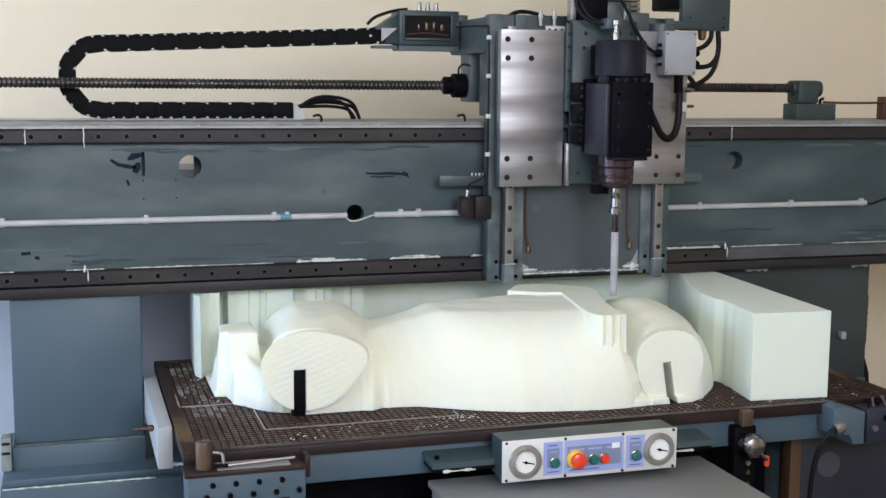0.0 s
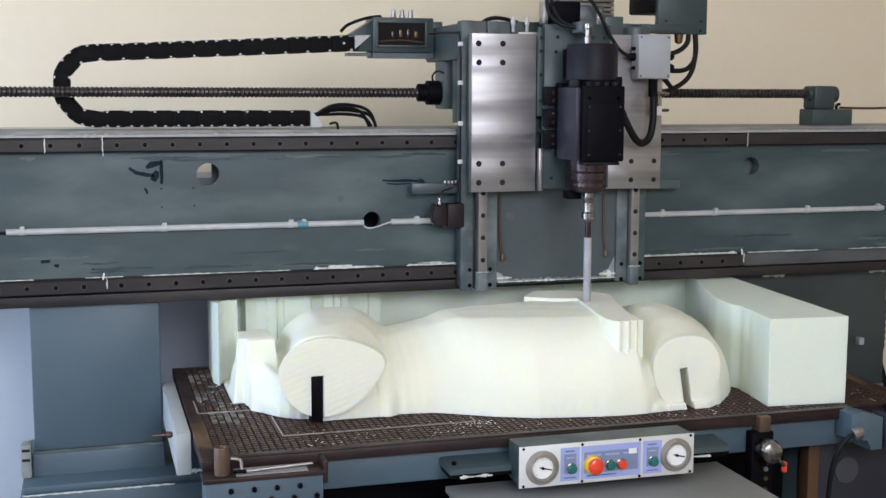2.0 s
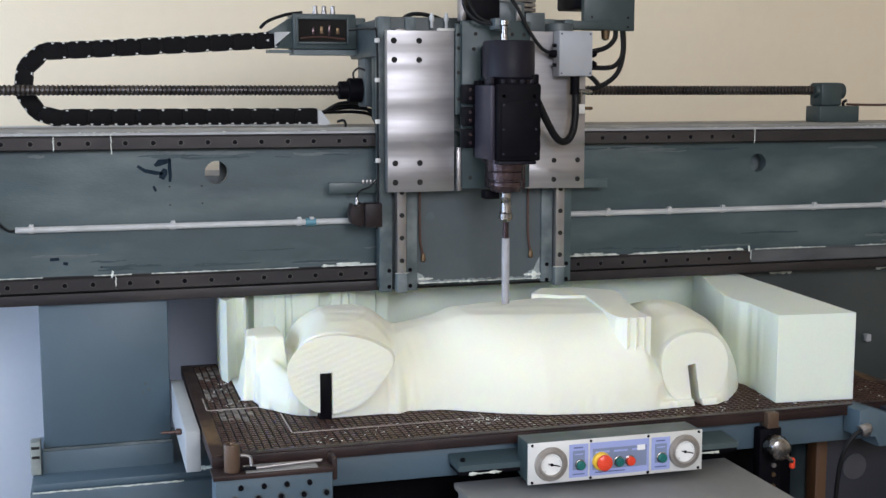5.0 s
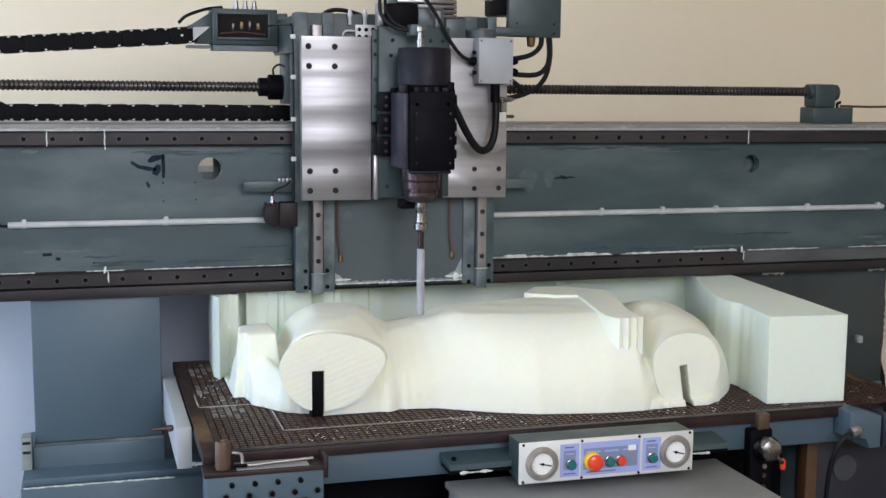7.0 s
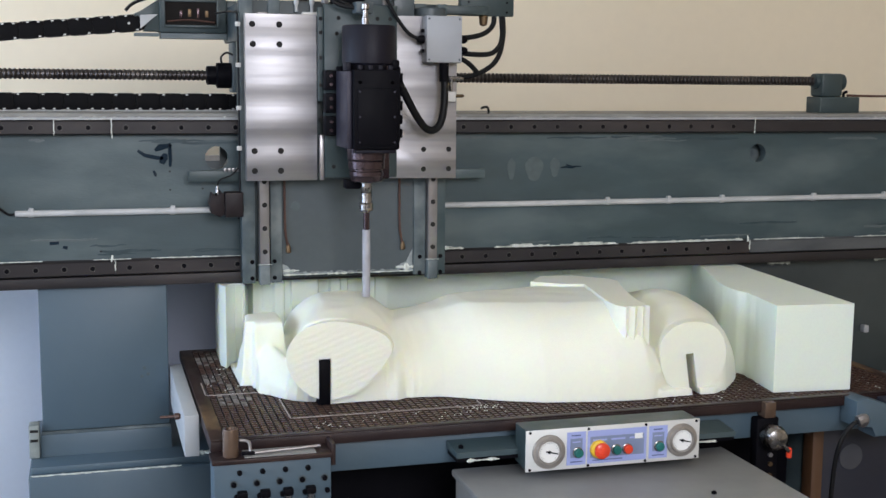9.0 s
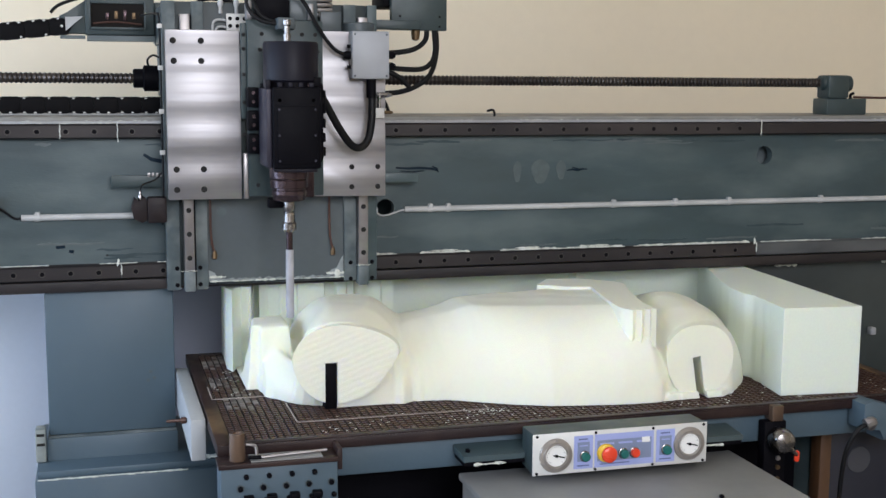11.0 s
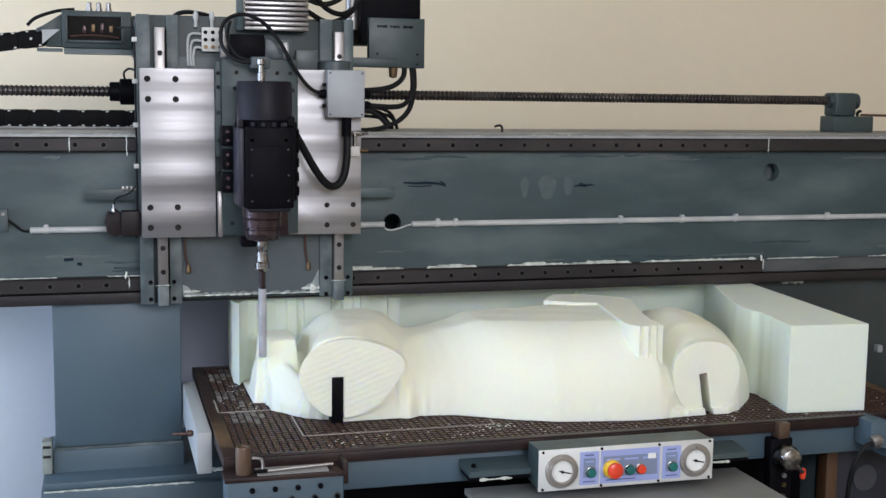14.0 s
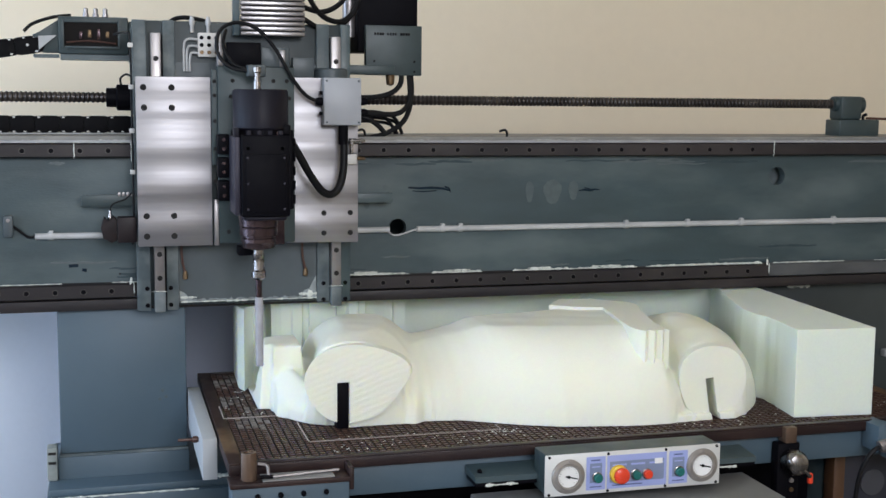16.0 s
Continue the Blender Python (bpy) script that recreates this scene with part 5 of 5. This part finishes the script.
YF = PY - 0.002
for u in (0.022, 0.35, 0.68, 0.978):
    for v in (0.05, 0.95):
        part("screw", turn_y(pu(u), pv(v), 0.0028, YF - 0.0015, YF + 0.0005, 10), BLACK, panel)
for u0, u1 in ((0.228, 0.335), (0.345, 0.685), (0.70, 0.808)):
    lab = part("label_plate", B(pu(u0), pu(u1), YF - 0.0008, YF + 0.0005, pv(0.09), pv(0.90)), BLUEF, panel, "pale blue printed label")
    a, b = (0.02, 0.02) if u1 - u0 > 0.2 else (0.012, 0.012)
    if u1 - u0 > 0.2:
        part("inset", B(pu(u0 + 0.015), pu(u1 - 0.015), YF - 0.0014, YF - 0.0006, pv(0.24), pv(0.75)), BLUED, lab)
        for k in range(3):
            part("print_bar", B(pu(u0 + 0.03 + 0.105 * k), pu(u0 + 0.11 + 0.105 * k), YF - 0.0019, YF - 0.0012, pv(0.64), pv(0.685)), BLUEF, lab)
        part("print_bar", B(pu(u0 + 0.03), pu(u1 - 0.14), YF - 0.0014, YF - 0.0006, pv(0.155), pv(0.18)), PRINT, lab)
        part("white_tag", B(pu(0.615), pu(0.66), YF - 0.002, YF - 0.0012, pv(0.63), pv(0.76)), DIAL, lab)
    else:
        part("inset", B(pu(u0 + 0.02), pu(u1 - 0.02), YF - 0.0014, YF - 0.0006, pv(0.27), pv(0.74)), BLUED, lab)
        part("print_bar", B(pu(u0 + 0.03), pu(u1 - 0.03), YF - 0.0019, YF - 0.0012, pv(0.64), pv(0.67)), BLUEF, lab)
        part("print_bar", B(pu(u0 + 0.02), pu(u1 - 0.02), YF - 0.0014, YF - 0.0006, pv(0.155), pv(0.18)), PRINT, lab)
        part("print_bar", B(pu(u0 + 0.025), pu(u1 - 0.03), YF - 0.0014, YF - 0.0006, pv(0.80), pv(0.83)), PRINT, lab)


def button(u, v, prof, material, label):
    return part("push_button", turned(bmesh.new(), "y", [(YF - a, r) for a, r in prof], 24, (pu(u), 0, pv(v))), material, panel, label)


BEZEL = mat("brushed_gauge_bezel", (0.38, 0.35, 0.32), 0.38, metal=0.6, grain=0.2, stain=0.3, stain_scale=30, stain_colour=(0.24, 0.21, 0.18))


def gauge(u, v):
    x, z = pu(u), pv(v)
    g = part("gauge", turned(bmesh.new(), "y", [(YF + 0.001, 0.0335), (YF - 0.003, 0.0335), (YF - 0.0045, 0.0325), (YF - 0.0055, 0.0265), (YF - 0.0085, 0.0255), (YF - 0.0088, 0.0228), (YF - 0.004, 0.0215)], 36, (x, 0, z)), BEZEL, panel, "round vacuum gauge with a chrome bezel")
    part("dial", turned(bmesh.new(), "y", [(YF - 0.0041, 0.0208), (YF - 0.0046, 0.0208)], 32, (x, 0, z)), DIAL, g, "white dial face")
    for k in range(21):
        a = radians(225 - k * 13.5)
        q = part("tick", B(-0.00022, 0.00022, YF - 0.0052, YF - 0.0044, 0.0175 if k % 5 else 0.016, 0.0195), RECESS, g)
        q.matrix_basis = pose(x, 0, z) @ Matrix.Rotation(math.pi / 2 - a, 4, "Y")
    n = part("needle", B(-0.0011, 0.0011, YF - 0.0062, YF - 0.0054, -0.007, 0.018), BLACK, g)
    n.matrix_basis = pose(x, 0, z) @ Matrix.Rotation(radians(104), 4, "Y")
    part("needle_hub", turned(bmesh.new(), "y", [(YF - 0.0052, 0.003), (YF - 0.007, 0.003)], 12, (x, 0, z)), BLACK, g)
    for k in range(3):
        a = radians(90 + 120 * k)
        part("bezel_screw", turn_y(x + 0.0298 * math.cos(a), z + 0.0298 * math.sin(a), 0.0016, YF - 0.0062, YF - 0.0045, 8), STEEL, g)


gauge(0.126, 0.47)
gauge(0.892, 0.50)
es = button(0.408, 0.44, [(0.0, 0.0185), (0.004, 0.0185), (0.008, 0.017), (0.010, 0.012)], YELLOW, "yellow emergency-stop collar")
part("mushroom", turned(bmesh.new(), "y", [(YF - 0.010, 0.009), (YF - 0.013, 0.009), (YF - 0.0135, 0.0155), (YF - 0.018, 0.0155), (YF - 0.021, 0.011)], 28, (pu(0.413), 0, pv(0.44))), RED, es, "red emergency-stop mushroom head")
for u, m, lb in ((0.508, GREEN, "green push button"), (0.572, RED, "red push button"), (0.288, GREEN, "dark green selector"), (0.757, GREEN, "dark green selector")):
    b_ = button(u, 0.40, [(0.0, 0.0105), (0.003, 0.0105), (0.004, 0.009)], CHROME, "chrome button ring")
    part("cap", turned(bmesh.new(), "y", [(YF - 0.003, 0.0088), (YF - 0.011, 0.0088), (YF - 0.0125, 0.007)], 20, (pu(u), 0, pv(0.40))), m, b_, lb)
ledge = part("ledge", prism(bmesh.new(), [(-0.055, 0.795), (-0.055, 0.806), (0.015, 0.812), (0.015, 0.795)], "x", 0.46, 1.06, 0.002), TEAL, panel, "teal mounting ledge under the panel")
part("ledge_edge", B(0.462, 1.058, -0.052, 0.01, 0.787, 0.7945), BLACK, panel)
dust_ridge(panel, 0.485, 0.58, -0.054, 0.789, 0.006, gaps=0.3)
dust_ridge(panel, 0.96, 1.05, -0.054, 0.789, 0.004, gaps=0.0)
part("bolt", turned(bmesh.new(), "z", [(0.806, 0.005), (0.813, 0.005), (0.815, 0.002)], 10, (0.476, -0.03, 0)), BLACK, panel)

# ---- cabinet below the panel ----
cab = thing("control_cabinet", "grey painted steel cabinet standing before the table", "cabinet")
part("body", B(0.475, 1.055, -0.72, 0.0, 0.06, 0.742, bevel=0.004), CABTOP, cab)
part("top", B(0.468, 1.062, -0.728, 0.004, 0.7425, 0.756, bevel=0.003), CABTOP, cab, "dull grey cabinet top with stains")
part("plinth", B(0.49, 1.04, -0.70, -0.02, 0.0, 0.0595), BLACK, cab)
part("lid_bolt", turned(bmesh.new(), "z", [(0.756, 0.005), (0.76, 0.005), (0.762, 0.002)], 10, (0.90, -0.26, 0)), BLACK, cab)

# ---- valve block on the table's front corner ----
vb = thing("valve_block", "teal valve block with rows of black bolts under the table corner", "valve block")
part("body", B(0.0, 0.216, -0.055, 0.014, 0.70, 0.820, bevel=0.003), TEAL_BLUE, vb)
part("top_board", B(-0.004, 0.216, -0.062, -0.0025, 0.8202, 0.8285, bevel=0.001), BOARD, vb, "brown board on top of the valve block")
part("tray", B(0.056, 0.188, -0.056, -0.012, 0.829, 0.831), CABTOP, vb, "pale dusty tray on the board")
for r, (z, off) in enumerate(((0.803, 0.03), (0.781, 0.012), (0.757, 0.02))):
    for k in range(5):
        x = 0.028 + off * 0.6 + k * 0.042
        if x > 0.21:
            continue
        b_ = part("bolt", turned(bmesh.new(), "y", [(-0.0555, 0.0048), (-0.062, 0.0048), (-0.064, 0.003)], 12, (x, 0, z)), BLACK, vb)
        if r == 1:
            part("washer", turned(bmesh.new(), "y", [(-0.055, 0.0072), (-0.0565, 0.0072)], 14, (x, 0, z)), RECESS, b_)
for k in range(4):
    x = 0.05 + k * 0.042
    lv = part("valve", B(x - 0.009, x + 0.009, -0.073, -0.0555, 0.757, 0.769, bevel=0.002), BLACK, vb, "black valve with a chrome lever")
    part("lever", turned(bmesh.new(), "z", [(0.69, 0.0045), (0.735, 0.0040), (0.742, 0.0038), (0.747, 0.0072), (0.757, 0.0072)], 12, (x, -0.068, 0)), CHROME, lv)
part("side_strip", B(0.2165, 0.226, -0.05, 0.01, 0.80, 0.842, bevel=0.002), BOARD, vb)
cup = thing("copper_slug", "small brown copper cylinder standing on the valve block", "metal cylinder")
part("body", turned(bmesh.new(), "z", [(0.8287, 0.0135), (0.83, 0.0145), (0.878, 0.0145), (0.881, 0.0135), (0.881, 0.009), (0.877, 0.008)], 28, (0.033, -0.036, 0)), COPPER, cup)
key = thing("bent_wrench", "bent steel rod lying on the valve block's tray", "wrench")
part("rod", tube(bmesh.new(), [(0.20, -0.03, 0.8345), (0.13, -0.038, 0.8345), (0.075, -0.045, 0.8345), (0.068, -0.044, 0.838), (0.066, -0.035, 0.853), (0.05, -0.03, 0.856)], 0.0032, 8), STEEL, key)
part("grip", tube(bmesh.new(), [(0.075, -0.046, 0.8348), (0.06, -0.048, 0.836), (0.052, -0.046, 0.8355)], 0.0036, 8), BLACK, key)

# white plank along the table's side
plank = thing("side_plank", "white foam plank fixed along the table's side with a rusty bolt", "plank")
part("board", B(-0.033, -0.0035, 0.2, 0.66, 0.760, 0.845, bevel=0.002), WHITEFOAM, plank)
part("bolt", turned(bmesh.new(), "x", [(-0.075, 0.003), (-0.046, 0.003), (-0.045, 0.007), (-0.036, 0.007), (-0.033, 0.004)], 10, (0, 0.30, 0.818)), RUST, plank, "rusty bolt")

# ---- regulator hanging from the table edge ----
reg = thing("air_regulator", "silver-domed air regulator with a red tap on a black strip", "air regulator")
part("strip", B(1.135, 1.187, -0.012, 0.016, 0.60, 0.815, bevel=0.004), BLACK, reg, "black mounting strip")
part("hook", B(1.15, 1.176, -0.016, 0.0165, 0.8155, 0.849, bevel=0.002), COPPER, reg, "brown metal hook")
part("dome", turned(bmesh.new(), "y", [(-0.0125, 0.024), (-0.03, 0.027), (-0.04, 0.027), (-0.05, 0.022), (-0.056, 0.010)], 28, (1.163, 0, 0.779)), CHROME, reg, "polished silver dome")
part("spout", tube(bmesh.new(), [(1.172, -0.05, 0.768), (1.182, -0.05, 0.758), (1.19, -0.048, 0.752)], 0.005, 10), CHROME, reg)
part("tap", turned(bmesh.new(), "z", [(0.736, 0.004), (0.738, 0.006), (0.756, 0.006), (0.759, 0.003)], 12, (1.192, -0.046, 0)), RED, reg, "red tap")
for z in (0.735, 0.715, 0.69):
    part("knob", turn_y(1.168, z, 0.005, -0.0165, -0.011, 10), BRASS if z < 0.72 else STEEL, reg)

# ---- side clutter ----
br = thing("blue_bracket", "blue-grey painted bracket with a cable bolted to the bed", "bracket")
part("plate", prism(bmesh.new(), [(1.352, 0.79), (1.352, 0.846), (1.375, 0.852), (1.43, 0.835), (1.43, 0.765), (1.40, 0.765), (1.395, 0.79)], "y", -0.045, 0.014, 0.003), TEAL_BLUE, br)
part("collar", tube(bmesh.new(), [(1.365, -0.047, 0.80), (1.36, -0.06, 0.812), (1.345, -0.06, 0.808)], 0.012, 10), STEEL, br)
part("cable", tube(bmesh.new(), [(1.36, -0.06, 0.81), (1.33, -0.06, 0.80), (1.308, -0.055, 0.76), (1.30, -0.05, 0.70), (1.295, -0.05, 0.60)], 0.005, 8), RUBBER, br)
part("vice", B(1.432, 1.62, -0.05, 0.014, 0.765, 0.842, bevel=0.005), DARKBOX, br, "dark clutter of clamps beside the bracket")
for k in range(6):
    part("bolt", turn_y(1.45 + 0.028 * k, 0.80 + 0.02 * (k % 2), 0.007, -0.056, -0.049, 10), BLACK if k % 2 else STEEL, br)
for k in range(10):
    x = 1.44 + 0.015 * k
    part("metal_scrap", tube(bmesh.new(), [(x, -0.04 + 0.004 * (k % 3), 0.846), (x + 0.02, -0.01 + 0.005 * (k % 4), 0.852), (x + 0.03, 0.005, 0.846)], 0.003, 6), STEEL if k % 2 else BLACK, br)
crate = thing("dark_unit", "dark navy pump unit with a brown post below the table", "pump unit")
part("body", B(1.37, 1.75, 0.10, 0.5, 0.0, 0.755, bevel=0.004), DARKBOX, crate)
part("post", B(1.34, 1.368, 0.09, 0.13, 0.0, 0.76, bevel=0.003), ORANGE, crate, "brown orange painted post")
part("logo_shape", turned(bmesh.new(), "y", [(0.0965, 0.03), (0.0995, 0.03)], 28, (1.445, 0, 0.675)), PALE, crate, "pale round printed shape")
part("rim", B(1.41, 1.47, 0.09, 0.0995, 0.768, 0.79), RED, crate)
gp = thing("grey_locker", "plain grey sheet-metal locker behind the machine", "locker")
part("body", B(-0.29, 0.45, 1.25, 1.60, 0.05, 1.28, bevel=0.004), GREY_PANEL, gp)
part("plinth", B(-0.27, 0.43, 1.27, 1.58, 0.0, 0.0495), BLACK, gp)
cup2 = thing("pale_cupboard", "low pale blue painted cupboard against the wall", "cupboard")
part("body", B(-1.75, -0.30, 1.35, 1.70, 0.06, 1.22, bevel=0.004), mat("pale_blue_paint", (0.76, 0.83, 0.94), 0.5, grain=0.04, stain=0.15, stain_scale=3), cup2)
part("plinth", B(-1.72, -0.33, 1.37, 1.68, 0.0, 0.0595), BLACK, cup2)
wires = thing("cable_bundle", "tangled black cables hanging behind the machine", "cables")
for k in range(7):
    z = 0.90 - 0.02 * k
    part("cable", tube(bmesh.new(), [(2.02 + 0.01 * k, 0.92, z), (2.08, 0.90 + 0.01 * k, z + 0.03), (2.14, 0.93, z - 0.02), (2.10, 0.95, z - 0.12), (2.16, 0.93, z - 0.3), (2.12 + 0.01 * k, 0.94, 0.01)], 0.006, 8), RUBBER, wires)

# ---- squares of the vacuum table ----
CELL, GAP = 0.0145, 0.0036
tile_mesh = bpy.data.meshes.new("tile")
h, hy = (CELL - GAP) / 2, (CELL - 0.0056) / 2
tv = [(-h, -hy, -0.003), (h, -hy, -0.003), (h, hy, -0.003), (-h, hy, -0.003), (-h, -hy, -0.0006), (h, -hy, -0.0006), (h, hy, -0.0006), (-h, hy, -0.0006)]
tv += [(x * 0.86, y * 0.86, 0.0) for x, y, _ in tv[:4]]
tf = [(0, 1, 5, 4), (1, 2, 6, 5), (2, 3, 7, 6), (3, 0, 4, 7), (4, 5, 9, 8), (5, 6, 10, 9), (6, 7, 11, 10), (7, 4, 8, 11), (8, 9, 10, 11)]
tile_mesh.from_pydata(tv, [], tf)
tile_mesh.materials.append(TILE)
near, rv, rf, dv, df = 0, [], [], [], []
nx, ny = int((TX - 0.056) / CELL), int((TY - 0.036) / CELL)
rt = random.Random(7)
for j in range(ny):
    for i in range(nx):
        x, y, z = 0.0285 + (i + 0.5) * CELL, 0.0165 + (j + 0.5) * CELL, TZ - 0.0002 + rt.uniform(-0.0004, 0.0001)
        if j < 6 and i < 50:
            ob = new("tile", tile_mesh)
            ob.parent, ob.location = table, (x, y, z)
            near += 1
        elif noise.noise((x * 11, y * 11, 0.3)) + rt.uniform(-0.25, 0.25) > 0.1 + 1.6 * max(0, x - 0.09) + 3.0 * max(0, 0.36 - y):
            n = len(dv)
            dv += [(a + x, b + y, c + z + 0.0003) for a, b, c in tv]
            df += [tuple(n + q for q in f) for f in tf]
        else:
            n = len(rv)
            rv += [(a + x, b + y, c + z) for a, b, c in tv]
            rf += [tuple(n + q for q in f) for f in tf]
me = bpy.data.meshes.new("tile_field")
me.from_pydata(rv, [], rf)
me.materials.append(TILE)
ob = tagged(new("tile_field", me), "field of brown phenolic squares", kind="stuff")
ob.parent = table
me = bpy.data.meshes.new("dusty_tile_field")
me.from_pydata(dv, [], df)
me.materials.append(TILE_DUSTY)
ob = tagged(new("dusty_tile_field", me), "squares of the table whitened by foam dust", kind="stuff")
ob.parent = table
part_dust = bmesh.new()
for k in range(262):
    x, y = rt.uniform(0.03, 0.2), 0.33 + abs(rt.gauss(0, 0.16))
    if k > 70:
        x, y = rt.uniform(0.2, 1.5), rt.uniform(0.03, 0.14)
    if k > 225:
        x, y = rt.gauss(0.56, 0.02), rt.gauss(0.10, 0.012)
    if y > 0.74:
        continue
    s = rt.uniform(0.0006, 0.0017)
    r = bmesh.ops.create_icosphere(part_dust, subdivisions=1, radius=1.0)
    bmesh.ops.scale(part_dust, vec=(s * 1.6, s * 1.6, s * 0.3), verts=r["verts"])
    bmesh.ops.translate(part_dust, vec=(x, y, TZ - 0.0002), verts=r["verts"])
tagged(part("dust", part_dust, DUST, table, "pale foam dust scattered on the table"), kind="stuff")


# ---- what moves ----
# seconds, the carriage along the beam, the head's height on the carriage
TRAVEL = [
    (0.0, 0.905, 0.068), (0.5, 0.876, 0.067), (1.0, 0.875, 0.072), (1.5, 0.849, 0.072), (2.0, 0.796, 0.073), (2.5, 0.771, 0.072),
    (3.0, 0.771, 0.067), (3.5, 0.744, 0.069), (4.0, 0.691, 0.072), (6.5, 0.436, 0.064), (7.0, 0.396, 0.051), (7.5, 0.347, 0.043),
    (8.0, 0.336, 0.045), (8.5, 0.309, 0.062), (9.0, 0.258, 0.072), (11.5, 0.052, 0.038), (12.0, 0.038, 0.038), (12.5, 0.025, 0.020),
    (13.0, 0.008, -0.001), (13.5, 0.003, -0.013), (14.0, 0.002, -0.011), (14.5, 0.0, 0.0), (15.0, -0.014, 0.005), (15.5, -0.015, -0.007), (16.0, -0.016, -0.017),
]


def travel(t):
    return float(np.interp(t, [r[0] for r in TRAVEL], [r[1] for r in TRAVEL]))


def link_pose(s, xc):
    """The pose of a chain link s metres along the chain from its moving end."""
    length = PITCH * LINKS
    bend = math.pi * R_LOOP
    xl = (xc + X_FIX + bend - length) / 2
    top = xc - xl
    if s < top:
        slope = (Z_TOP - Z_LOOP) / top
        return pose(xc - s, Y_CH, Z_TOP - slope * s, 0, -math.degrees(math.atan(slope)), 0)
    if s < top + bend:
        u = (s - top) / R_LOOP
        return pose(xl - R_LOOP * math.sin(u), Y_CH, (Z_LOW + Z_LOOP) / 2 + R_LOOP * math.cos(u), 0, -math.degrees(u), 0)
    return pose(xl + s - top - bend, Y_CH, Z_LOW, 0, -180, 0)


def motions():
    walk(carriage, [(t, pose(dx, 0, 0)) for t, dx, dz in TRAVEL])
    walk(head, [(t, pose(dx, 0, dz)) for t, dx, dz in TRAVEL])
    times = [k * 0.5 for k in range(33)]
    for i, ob in enumerate(links):
        walk(ob, [(t, link_pose((i + 0.5) * PITCH, travel(t) - 0.330)) for t in times])


motions()
